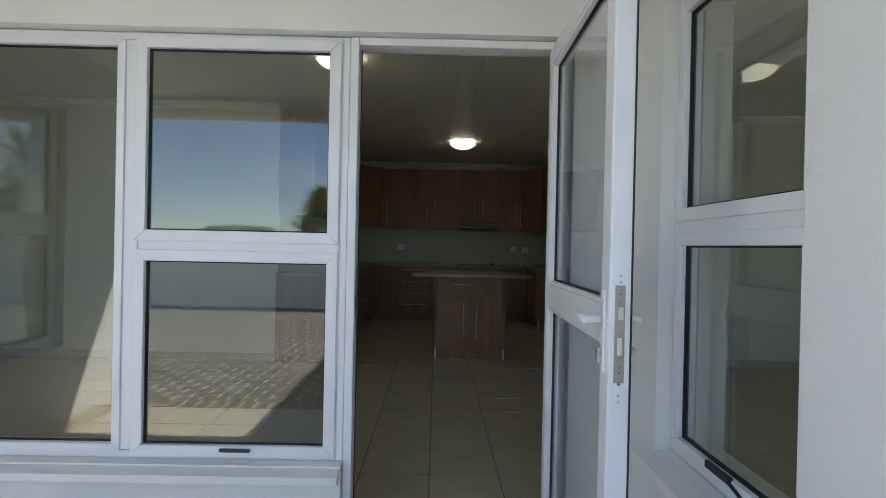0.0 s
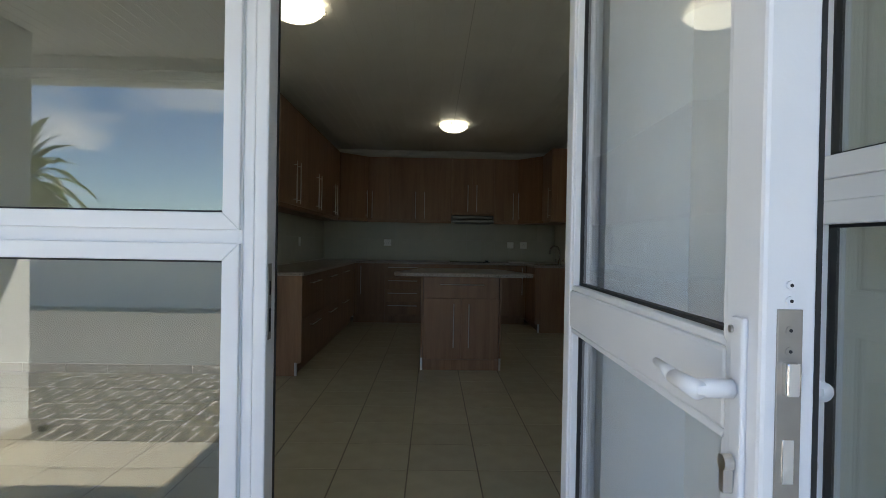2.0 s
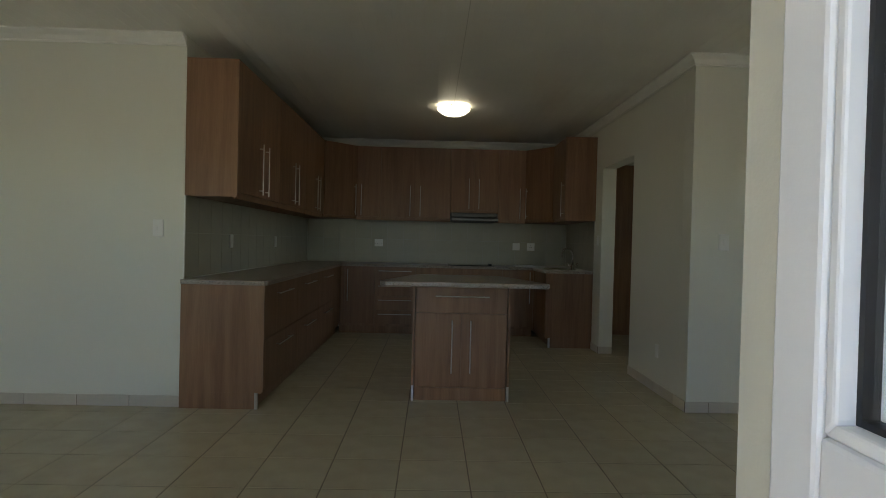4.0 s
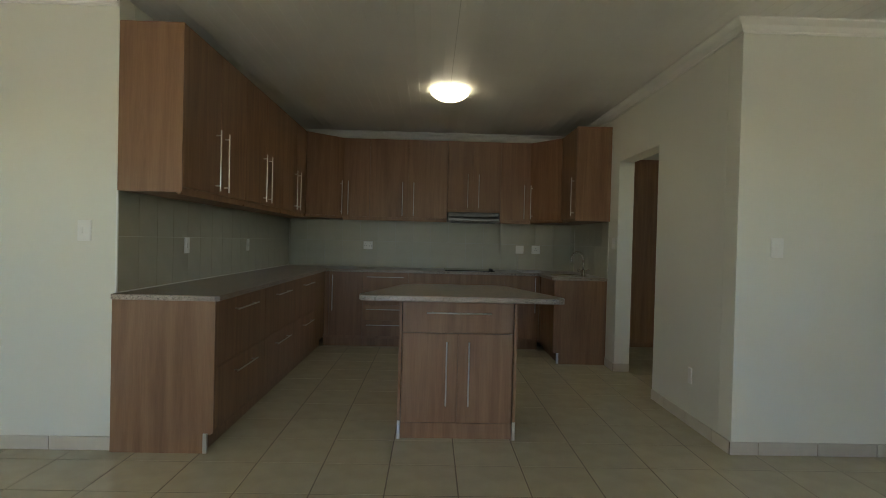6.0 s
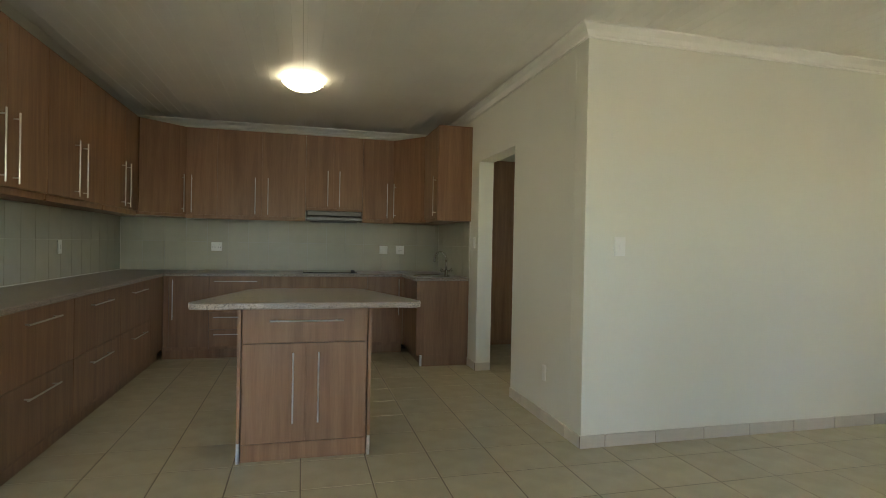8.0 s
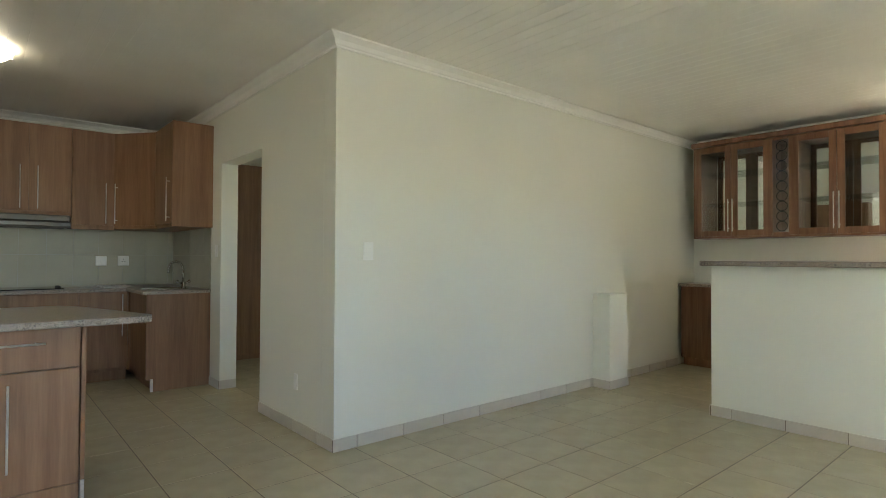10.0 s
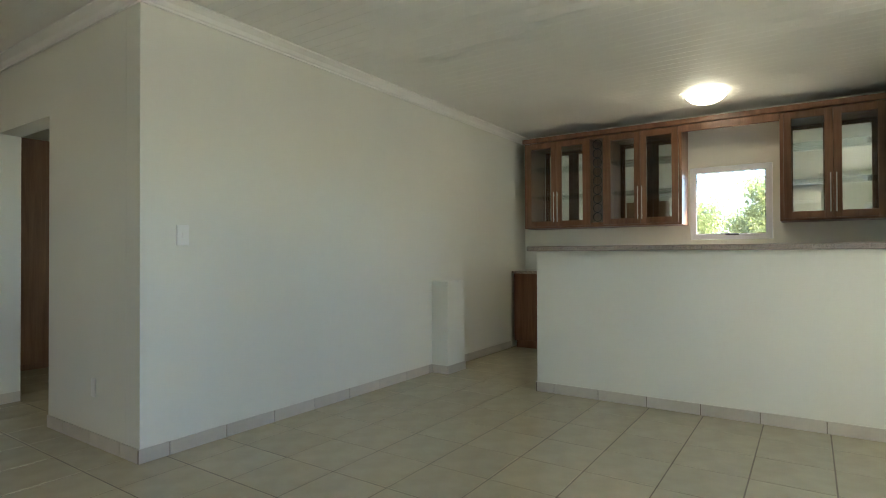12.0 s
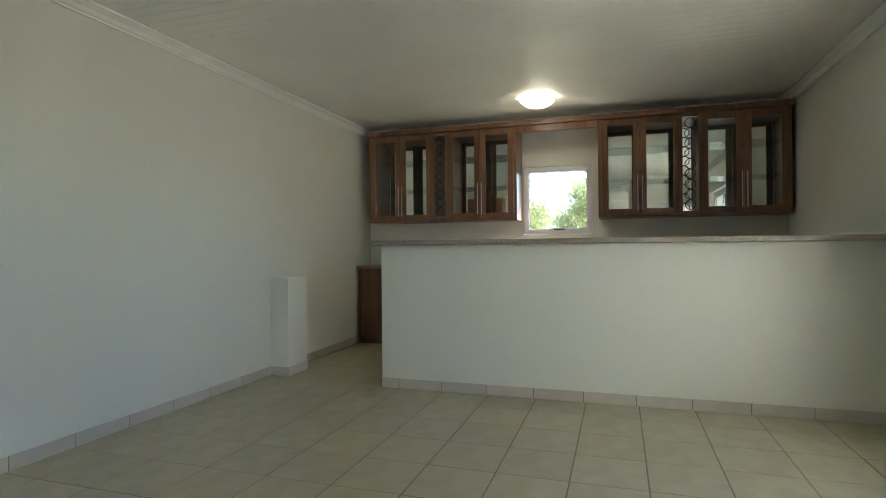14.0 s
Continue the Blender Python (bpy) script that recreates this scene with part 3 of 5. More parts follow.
def lever(side):
    """A white lever handle on a slim plate; side -1 is the room side of the leaf."""
    face = LX0 if side < 0 else LX1
    h = part("handle", bx(face + side * 0.007, face, LY0 + 0.020, LY0 + 0.044, 0.899, 1.100, 0.003), M_FRAME, leaf, "white handle plate with a lever")
    bm = bmesh.new()
    y, z = LY0 + 0.032, 1.027
    reach = 0.052 if side < 0 else 0.026
    rod(bm, (face + side * 0.010, y, z), (face + side * (reach - 0.004), y, z), 0.0100, 14)
    rod(bm, (face + side * (reach - 0.004), y - 0.009, z), (face + side * reach, y + 0.04, z + 0.002), 0.0100, 14, 0.0085)
    rod(bm, (face + side * reach, y + 0.038, z + 0.002), (face + side * (reach - 0.006), y + 0.105, z + 0.005), 0.0085, 14, 0.0045)
    part("lever", bm, M_FRAME, h, "white curved lever", smooth=True)
    bm = bmesh.new()
    rod(bm, (face + side * 0.009, y, 0.952), (face + side * 0.019, y, 0.952), 0.0085, 14)
    box(bm, face + side * 0.009, face + side * 0.019, y - 0.005, y + 0.005, 0.922, 0.952, 0.001)
    part("key_cylinder", bm, M_STEEL, h, "steel key cylinder")
    for zz in (0.911, 1.088):
        bm = bmesh.new()
        rod(bm, (face + side * 0.011, y, zz), (face + side * 0.0135, y, zz), 0.004, 10)
        part("screw", bm, M_STEEL, h)


lever(-1)
lever(1)
for z in (0.25, 1.0, 1.75):
    bm = bmesh.new()
    rod(bm, (LX1 - 0.002, LY1 + 0.004, z - 0.045), (LX1 - 0.002, LY1 + 0.004, z + 0.045), 0.009, 12)
    box(bm, LX1 - 0.010, LX1 - 0.002, LY1 - 0.03, LY1 + 0.012, z - 0.035, z + 0.035, 0.001)
    part("hinge", bm, M_FRAME, leaf, "white door hinge")


stop = thing("door_stop", (-1.69, 1.06, 0.0), "small black rubber door stop on the paving", "door stop")
bm = bmesh.new()
rod(bm, (-1.69, 1.06, -0.004), (-1.69, 1.06, 0.03), 0.03, 16, 0.022)
part("rubber", bm, M_DARKPLASTIC, stop)
bm = bmesh.new()
rod(bm, (-1.69, 1.06, 0.03), (-1.69, 1.06, 0.036), 0.008, 10)
part("screw", bm, M_STEEL, stop)
leaf.rotation_euler = (0, 0, radians(-1.4))


# ---- lamps ----
def ceiling_light(x, y):
    t = thing("ceiling_light", (x, y, CEIL), "lit round frosted glass ceiling light with three metal clips", "ceiling light", "ceiling lights")
    part("glass_bowl", lathe(bmesh.new(), [(0.001, -0.104), (0.045, -0.102), (0.09, -0.092), (0.13, -0.073), (0.158, -0.050), (0.170, -0.034), (0.168, -0.030), (0.154, -0.042), (0.12, -0.064), (0.07, -0.084), (0.001, -0.092)], (x, y, CEIL)), M_LAMP, t, "glowing frosted glass bowl", smooth=True)
    part("base_plate", lathe(bmesh.new(), [(0.001, 0), (0.095, 0), (0.105, -0.004), (0.105, -0.022), (0.09, -0.03), (0.001, -0.03)], (x, y, CEIL)), M_PLASTIC, t, "white metal base")
    for k in range(3):
        a = radians(20 + 120 * k)
        c, s = math.cos(a), math.sin(a)
        bm = bmesh.new()
        rod(bm, (x + 0.10 * c, y + 0.10 * s, CEIL - 0.018), (x + 0.176 * c, y + 0.176 * s, CEIL - 0.030), 0.003, 8)
        rod(bm, (x + 0.176 * c, y + 0.176 * s, CEIL - 0.022), (x + 0.176 * c, y + 0.176 * s, CEIL - 0.048), 0.006, 10)
        part("clip", bm, M_STEEL, t, "dark metal clip")
    return t


for lx, ly in LAMPS:
    ceiling_light(lx, ly)


bm = bmesh.new()
box(bm, 0.8675, 0.8725, 3.2, 7.98, CEIL - 0.002, CEIL + 0.0005)
structure("ceiling_cover_strip", bm, M_STRIP, "thin cover strip along a ceiling board joint", "trim")


# ---- kitchen ----
def handle(parent, a, b, out):
    """A long bar handle from a to b, held off its front by out (a vector)."""
    a, b, o = Vector(a), Vector(b), Vector(out)
    d = (b - a).normalized()
    bm = bmesh.new()
    rod(bm, a + o, b + o, 0.005, 12)
    for p in (a + d * 0.035, b - d * 0.035):
        rod(bm, p, p + o, 0.0045, 8)
    part("handle", bm, M_STEEL, parent, "brushed steel bar handle", smooth=False)


def front(parent, name, axis, face, out, a0, a1, z0, z1, hand=None):
    """A door or drawer front 18 mm thick on the plane axis = face, looking along out (+1 or -1). hand: ('v', along, z0, z1) or ('h', a, b, z)."""
    g = 0.0018
    if axis == "y":
        bm = bx(a0 + g, a1 - g, min(face, face - out * 0.018), max(face, face - out * 0.018), z0 + g, z1 - g, 0.0012)
    else:
        bm = bx(min(face, face - out * 0.018), max(face, face - out * 0.018), a0 + g, a1 - g, z0 + g, z1 - g, 0.0012)
    p = part(name, bm, M_WOOD, parent)
    if hand:
        if hand[0] == "v":
            q = [(hand[1], face, hand[2]), (hand[1], face, hand[3])] if axis == "y" else [(face, hand[1], hand[2]), (face, hand[1], hand[3])]
        else:
            q = [(hand[1], face, hand[3]), (hand[2], face, hand[3])] if axis == "y" else [(face, hand[1], hand[3]), (face, hand[2], hand[3])]
        handle(p, q[0], q[1], (0, out * 0.032, 0) if axis == "y" else (out * 0.032, 0, 0))
    return p


TOPZ, BASEZ, KICK = 0.90, 0.868, 0.10
UP0, UP1 = 1.485, 2.448
FX = -0.479        # fronts of the base units along the side wall
FY = KB - 0.62          # fronts of the base units along the back wall
UX, UY = -0.695, KB - 0.36   # fronts of the wall units

# drawer units along the side wall
Y0 = 6.30          # near end of the side run
BOUNDS = (Y0 + 0.02, 7.24, 8.14, 9.02)
for i in range(3):
    y0, y1 = BOUNDS[i], BOUNDS[i + 1]
    m = (6.785, 7.685, 8.60)[i]
    u = thing("drawer_unit", ((KL + FX) / 2, (y0 + y1) / 2, 0), "brown wood-grain base unit with two deep drawers and bar handles", "kitchen cabinet", "kitchen base units")
    part("carcass", bx(KL + 0.002, FX - 0.02, y0 + 0.001, y1 - 0.001, KICK, BASEZ), M_WOOD, u)
    front(u, "drawer", "x", FX, 1, y0, y1, KICK + 0.03, 0.485, ("h", m - 0.2, m + 0.2, 0.405))
    front(u, "drawer", "x", FX, 1, y0, y1, 0.485, BASEZ - 0.004, ("h", m - 0.2, m + 0.2, 0.79))
    part("plinth", bx(FX - 0.075, FX - 0.06, y0 + 0.001, y1 - 0.001, 0.002, KICK - 0.002), M_WOOD, u, "recessed wood plinth")
u = thing("corner_base_unit", ((KL + FX) / 2, 9.25, 0), "brown wood-grain blind corner base unit", "kitchen cabinet", "kitchen base units")
part("carcass", bx(KL + 0.002, FX - 0.02, BOUNDS[3] + 0.001, FY + 0.018, KICK, BASEZ), M_WOOD, u)
part("panel", bx(FX - 0.018, FX, BOUNDS[3] + 0.002, FY - 0.001, KICK + 0.03, BASEZ - 0.004, 0.0012), M_WOOD, u)
part("plinth", bx(FX - 0.075, FX - 0.06, BOUNDS[3] + 0.001, FY + 0.054, 0.002, KICK - 0.002), M_WOOD, u, "recessed wood plinth")
p1 = thing("base_cabinet_side", (KL + 0.3, Y0 + 0.01, 0), "brown wood-grain end panel of the base units", "cabinet panel")
bm = bmesh.new()
prism(bm, [(KL + 0.002, Y0), (FX, Y0), (FX, Y0 + 0.018), (KL + 0.002, Y0 + 0.018)], 0.115, BASEZ)
box(bm, KL + 0.002, FX - 0.058, Y0, Y0 + 0.018, 0, 0.1148)
part("panel", bm, M_WOOD, p1)
part("foot_strip", bx(FX - 0.058, FX - 0.036, Y0 - 0.002, Y0 + 0.018, 0, 0.113, 0.002), M_STEEL, p1, "silver plinth end strip")

# units along the back wall
def base_unit(name, x0, x1, label, fronts):
    u = thing(name, ((x0 + x1) / 2, (FY + KB) / 2, 0), label, "kitchen cabinet", "kitchen base units")
    part("carcass", bx(x0 + 0.001, x1 - 0.001, FY + 0.02, KB - 0.002, KICK, BASEZ), M_WOOD, u)
    part("plinth", bx(x0 + 0.001, x1 - 0.001, FY + 0.06, FY + 0.075, 0.002, KICK - 0.002), M_WOOD, u, "recessed wood plinth")
    for f in fronts:
        front(u, f[0], "y", FY, -1, *f[1:])
    return u


J0, J1, J2, J3 = -0.042, 0.48, 1.597, 2.00
base_unit("base_cupboard", FX - 0.018, J0, "brown wood-grain base cupboard with one door", [("filler", FX + 0.002, -0.425, KICK + 0.03, BASEZ - 0.004), ("door", -0.425, J0, KICK + 0.03, BASEZ - 0.004, ("v", -0.385, 0.42, 0.83))])
dr = [0.13, 0.31, 0.49, 0.67, BASEZ - 0.004]
base_unit("drawer_unit", J0, J1, "brown wood-grain unit with four drawers", [("drawer", J0, J1, dr[k], dr[k + 1], ("h", J0 + 0.05, J1 - 0.05, dr[k + 1] - 0.05)) for k in range(4)])
base_unit("oven_housing", J1, J2, "brown wood-grain unit under the hob with a plain top panel", [("panel", J1, J2, 0.735, BASEZ - 0.004), ("door", J1, (J1 + J2) / 2, KICK + 0.03, 0.735), ("door", (J1 + J2) / 2, J2, KICK + 0.03, 0.735)])
base_unit("base_cupboard", J2, J3, "brown wood-grain base cupboard with one door", [("door", J2, J3, KICK + 0.03, BASEZ - 0.004, ("v", 1.95, 0.44, 0.84))])
SX, SY = 2.02, 8.785   # sink run: its front and its near end
u = thing("sink_cupboard", (2.30, 9.1, 0), "brown wood-grain corner sink cupboard with a plain end panel", "kitchen cabinet", "kitchen base units")
part("carcass", bx(SX + 0.018, KR - 0.002, SY + 0.02, KB - 0.002, KICK, BASEZ - 0.03), M_WOOD, u)
part("filler", bx(J3 + 0.002, SX, FY, FY + 0.018, KICK, BASEZ - 0.004), M_WOOD, u)
front(u, "door", "x", SX, -1, SY + 0.02, FY - 0.002, KICK + 0.03, BASEZ - 0.004)
bm = bmesh.new()
box(bm, SX - 0.002, KR - 0.002, SY, SY + 0.018, 0.115, BASEZ)
box(bm, SX + 0.058, KR - 0.002, SY, SY + 0.018, 0, 0.1148)
part("end_panel", bm, M_WOOD, u)
part("foot_strip", bx(SX + 0.036, SX + 0.058, SY - 0.002, SY + 0.018, 0, 0.113, 0.002), M_STEEL, u, "silver plinth end strip")
part("plinth", bx(SX + 0.062, SX + 0.077, SY + 0.02, FY + 0.076, 0.002, KICK - 0.002), M_WOOD, u)
part("corner_base", bx(SX + 0.08, KR - 0.002, FY + 0.08, KB - 0.002, 0.002, KICK), M_WOOD, u)

EX = FX + 0.022
wt = tagged(mesh_object("worktop", prism(bmesh.new(), [(KL + 0.001, Y0 - 0.015), (EX - 0.02, Y0 - 0.015), (EX, Y0 + 0.005), (EX, FY - 0.03), (SX - 0.04, FY - 0.03), (SX - 0.04, SY - 0.015), (KR - 0.001, SY - 0.015), (KR - 0.001, KB - 0.001), (KL + 0.001, KB - 0.001)], BASEZ + 0.0005, TOPZ, 0.005), M_GRAN), "speckled brown granite-look worktop with rounded edges", "worktop")

# wall units along the side wall
WB = (6.335, 7.40, 8.43, 9.375)
for i in range(3):
    y0, y1 = WB[i], WB[i + 1]
    m = (6.895, 7.905, 8.95)[i]
    u = thing("wall_cabinet", ((KL + UX) / 2, m, UP0), "brown wood-grain wall cabinet with two doors and long bar handles", "wall cabinet", "kitchen wall units")
    part("carcass", bx(KL + 0.002, UX - 0.02, y0 + 0.001, y1 - 0.001, UP0, UP1), M_WOOD, u)
    for a, b, h in ((y0 + (0.018 if i == 0 else 0), m, m - 0.075), (m, y1, m + 0.075)):
        front(u, "door", "x", UX, 1, a, b, UP0 + 0.03, UP1, ("v", h, UP0 + 0.05, UP0 + 0.45))
    if i == 0:
        part("end_panel", bx(KL + 0.002, UX, y0 - 0.001, y0 + 0.0165, UP0 - 0.001, UP1 + 0.001, 0.001), M_WOOD, u)
    part("light_pelmet", bx(UX - 0.035, UX - 0.018, y0 + 0.02, y1 - 0.001, UP0 - 0.012, UP0 + 0.0285, 0.001), M_WOOD, u, "wood strip under the doors")


def corner_cabinet(x_in, y_in, wall_x):
    """A corner wall cabinet with a slanted door between two points."""
    (xa, ya), (xb, yb) = x_in, y_in
    u = thing("corner_cabinet", ((xa + xb) / 2, (ya + yb) / 2, UP0), "brown wood-grain corner wall cabinet with a slanted door", "wall cabinet", "kitchen wall units")
    pts = [(wall_x, KB - 0.002), (xb, KB - 0.002), (xb, yb), (xa, ya), (wall_x, ya)]
    part("carcass", prism(bmesh.new(), pts, UP0, UP1), M_WOOD, u)
    d = Vector((xb - xa, yb - ya, 0))
    n = Vector((d.y, -d.x, 0)).normalized()
    if n.y > 0:
        n = -n
    t = d.normalized()
    A, B = Vector((xa, ya, 0)) + t * 0.003 + n * 0.002, Vector((xb, yb, 0)) - t * 0.003 + n * 0.002
    q = [A, B, B + n * 0.018, A + n * 0.018]
    door = part("door", prism(bmesh.new(), [(v.x, v.y) for v in q], UP0 + 0.03, UP1 - 0.002, 0.001), M_WOOD, u)
    h = B + n * 0.018 - t * 0.045
    handle(door, (h.x, h.y, UP0 + 0.05), (h.x, h.y, UP0 + 0.45), n * 0.032)
    return u


corner_cabinet((UX - 0.01, 9.387), (-0.337, UY + 0.012), KL + 0.002)


def wall_unit(name, x0, x1, z0, label, doors):
    u = thing(name, ((x0 + x1) / 2, (UY + KB) / 2, z0), label, "wall cabinet", "kitchen wall units")
    part("carcass", bx(x0 + 0.001, x1 - 0.001, UY + 0.02, KB - 0.002, z0, UP1), M_WOOD, u)
    for a, b, h in doors:
        front(u, "door", "y", UY, -1, a, b, z0 + 0.03, UP1, ("v", h, z0 + 0.05, min(z0 + 0.45, UP1 - 0.25)))
    part("light_pelmet", bx(x0 + 0.001, x1 - 0.001, UY + 0.018, UY + 0.034, z0 - 0.012, z0 + 0.0285, 0.001), M_WOOD, u, "wood strip under the doors")
    return u


W0, W1, W2, W3, W4 = -0.333, -0.015, 0.915, 1.555, 1.92
wall_unit("wall_cabinet", W0, W1, UP0, "brown wood-grain wall cabinet with a single door", [(W0, W1, -0.268)])
wall_unit("wall_cabinet", W1, W2, UP0, "brown wood-grain wall cabinet with two doors", [(W1, 0.445, 0.378), (0.445, W2, 0.512)])
wall_unit("wall_cabinet", W2, W3, 1.60, "short brown wood-grain wall cabinet above the cooker hood", [(W2, 1.222, 1.158), (1.222, W3, 1.29)])
wall_unit("wall_cabinet", W3, W4, UP0, "brown wood-grain wall cabinet with a single door", [(W3, W4, 1.838)])
# the other corner: slanted door towards the end cabinet
RX, RY, RE = 2.205, 9.375, 8.745   # end cabinet: its front, its far and its near end
u = thing("corner_cabinet", (2.2, 9.75, UP0), "brown wood-grain corner wall cabinet with a slanted door", "wall cabinet", "kitchen wall units")
part("carcass", prism(bmesh.new(), [(W4 + 0.002, KB - 0.002), (W4 + 0.002, UY + 0.02), (RX + 0.02, RY + 0.001), (KR - 0.002, RY + 0.001), (KR - 0.002, KB - 0.002)], UP0, UP1), M_WOOD, u)
A, B = Vector((W4 + 0.002, UY + 0.015, 0)), Vector((RX + 0.012, RY + 0.004, 0))
t = (B - A).normalized()
n = Vector((t.y, -t.x, 0))
q = [A + t * 0.003, B - t * 0.003, B - t * 0.003 + n * 0.018, A + t * 0.003 + n * 0.018]
cdoor = part("door", prism(bmesh.new(), [(v.x, v.y) for v in q], UP0 + 0.03, UP1 - 0.002, 0.001), M_WOOD, u)
h = A + t * 0.045 + n * 0.018
handle(cdoor, (h.x, h.y, UP0 + 0.05), (h.x, h.y, UP0 + 0.45), n * 0.032)
u = thing("end_cabinet", (2.4, 9.06, UP0), "brown wood-grain end cabinet with a plain side panel", "wall cabinet", "kitchen wall units")
part("side_panel", bx(RX, KR - 0.002, RE, RE + 0.018, UP0 - 0.001, UP1 + 0.004, 0.001), M_WOOD, u)
part("carcass", bx(RX + 0.02, KR - 0.002, RE + 0.019, RY - 0.001, UP0, UP1), M_WOOD, u)
front(u, "door", "x", RX, -1, RE + 0.02, RY - 0.002, UP0 + 0.03, UP1, ("v", RE + 0.075, UP0 + 0.05, UP0 + 0.45))

# cooker hood, hob, sink and tap
HX0, HX1, HY = W2 + 0.004, W3 - 0.004, UY - 0.05
u = thing("cooker_hood", (1.24, KB - 0.2, 1.46), "slim stainless steel cooker hood under the wall cabinets", "cooker hood")
part("body", bx(HX0 + 0.006, HX1 - 0.006, HY + 0.05, KB - 0.002, 1.534, 1.598, 0.002), M_HOOD, u)
part("front_panel", bx(HX0 + 0.014, HX1 - 0.014, HY + 0.025, HY + 0.048, 1.536, 1.598, 0.010), M_HOOD, u, "rounded steel front")
part("front_lip", bx(HX0 + 0.002, HX1 - 0.002, HY + 0.005, HY + 0.28, 1.486, 1.532, 0.008), M_HOODLIP, u, "dark steel pull-out lip")
part("lip_edge", bx(HX0, HX1, HY - 0.002, HY + 0.02, 1.480, 1.4855, 0.002), M_HOOD, u, "bright lip edge")
part("filter", bx(HX0 + 0.05, HX1 - 0.05, HY + 0.08, HY + 0.26, 1.472, 1.479), M_DARKPLASTIC, u, "dark grease filter")
u = thing("hob", (1.22, KB - 0.35, TOPZ), "black glass hob set in the worktop", "hob")
part("glass", bx(0.90, 1.49, KB - 0.56, KB - 0.07, TOPZ + 0.0005, TOPZ + 0.008, 0.002), M_BLACKGLASS, u)
for k in range(4):
    bm = bmesh.new()
    rod(bm, (1.45, KB - 0.52 + 0.05 * k, TOPZ + 0.008), (1.45, KB - 0.52 + 0.05 * k, TOPZ + 0.028), 0.017, 16, 0.014)
    part("knob", bm, M_DARKPLASTIC, u, "black control knob")
u = thing("sink", (2.23, 9.1, TOPZ), "stainless steel sink with a ribbed drainer", "sink")
part("drainer", bx(1.80, 2.07, KB - 0.55, KB - 0.17, TOPZ + 0.0005, TOPZ + 0.012, 0.004), M_STEEL, u, "raised steel drainer")
for k in range(6):
    part("rib", bx(1.82 + 0.042 * k, 1.832 + 0.042 * k, KB - 0.52, KB - 0.20, TOPZ + 0.012, TOPZ + 0.016, 0.001), M_STEEL, u)
part("bowl", lathe(bmesh.new(), [(0.20, 0.0008), (0.205, 0.006), (0.19, 0.009), (0.178, 0.004), (0.17, 0.0012), (0.04, 0.001), (0.001, 0.001)], (2.24, 9.08, TOPZ)), M_CHROME, u, "round polished steel bowl", smooth=True)
TX, TY = 2.43, 9.20
u = thing("tap", (TX, TY, TOPZ), "chrome swan-neck mixer tap with two knobs", "tap")
bm = bmesh.new()
rod(bm, (TX, TY, TOPZ), (TX, TY, TOPZ + 0.06), 0.026, 16, 0.019)
part("base", bm, M_CHROME, u, smooth=False)
bm = bmesh.new()
pts = [Vector((TX, TY, TOPZ + 0.06)), Vector((TX, TY, TOPZ + 0.17))]
for k in range(1, 13):
    a = math.pi * k / 13 * 1.15
    pts.append(Vector((TX - 0.08 * (1 - math.cos(a)), TY - 0.05 * (1 - math.cos(a)), TOPZ + 0.17 + 0.09 * math.sin(a))))
for a, b in zip(pts, pts[1:]):
    rod(bm, a, b + (b - a) * 0.05, 0.0125, 12)
part("spout", bm, M_CHROME, u, "curved chrome spout", smooth=True)
for d in (-1, 1):
    bm = bmesh.new()
    rod(bm, (TX, TY, TOPZ + 0.035), (TX + d * 0.055, TY - 0.005, TOPZ + 0.06), 0.008, 10)
    rod(bm, (TX + d * 0.05, TY - 0.005, TOPZ + 0.058), (TX + d * 0.066, TY - 0.007, TOPZ + 0.066), 0.017, 12, 0.014)
    part("knob", bm, M_CHROME, u, "chrome tap knob")

# island
IX0, IX1, IY0, IY1 = 0.547, 1.287, 6.594, 7.19
isl = thing("kitchen_island", (0.917, 6.9, 0), "brown wood-grain kitchen island with one drawer and two doors", "kitchen island")
part("carcass", bx(IX0 + 0.02, IX1 - 0.02, IY0 + 0.02, IY1 - 0.02, 0.002, BASEZ), M_WOOD, isl)
for a, b in ((IX0, IX0 + 0.018), (IX1 - 0.018, IX1)):
    part("side_panel", bx(a, b, IY0 - 0.012, IY1, 0.115, BASEZ, 0.001), M_WOOD, isl)
    part("foot_strip", bx(a, b, IY0 - 0.014, IY0 + 0.012, 0.0, 0.113, 0.002), M_STEEL, isl, "silver plinth end strip")
    part("side_panel_foot", bx(a + 0.001, b - 0.001, IY0 + 0.013, IY1, 0.0, 0.1148), M_WOOD, isl)
part("back_panel", bx(IX0 + 0.019, IX1 - 0.019, IY1 - 0.018, IY1, 0, BASEZ, 0.001), M_WOOD, isl)
front(isl, "drawer", "y", IY0 + 0.002, -1, IX0 + 0.022, IX1 - 0.022, 0.668, BASEZ - 0.004, ("h", 0.718, 1.123, 0.794))
front(isl, "door", "y", IY0 + 0.002, -1, IX0 + 0.022, 0.917, 0.10, 0.665, ("v", 0.847, 0.215, 0.615))
front(isl, "door", "y", IY0 + 0.002, -1, 0.917, IX1 - 0.022, 0.10, 0.665, ("v", 0.987, 0.215, 0.615))
part("plinth", bx(IX0 + 0.022, IX1 - 0.022, IY0 + 0.006, IY0 + 0.018, 0.001, 0.098), M_WOOD, isl)
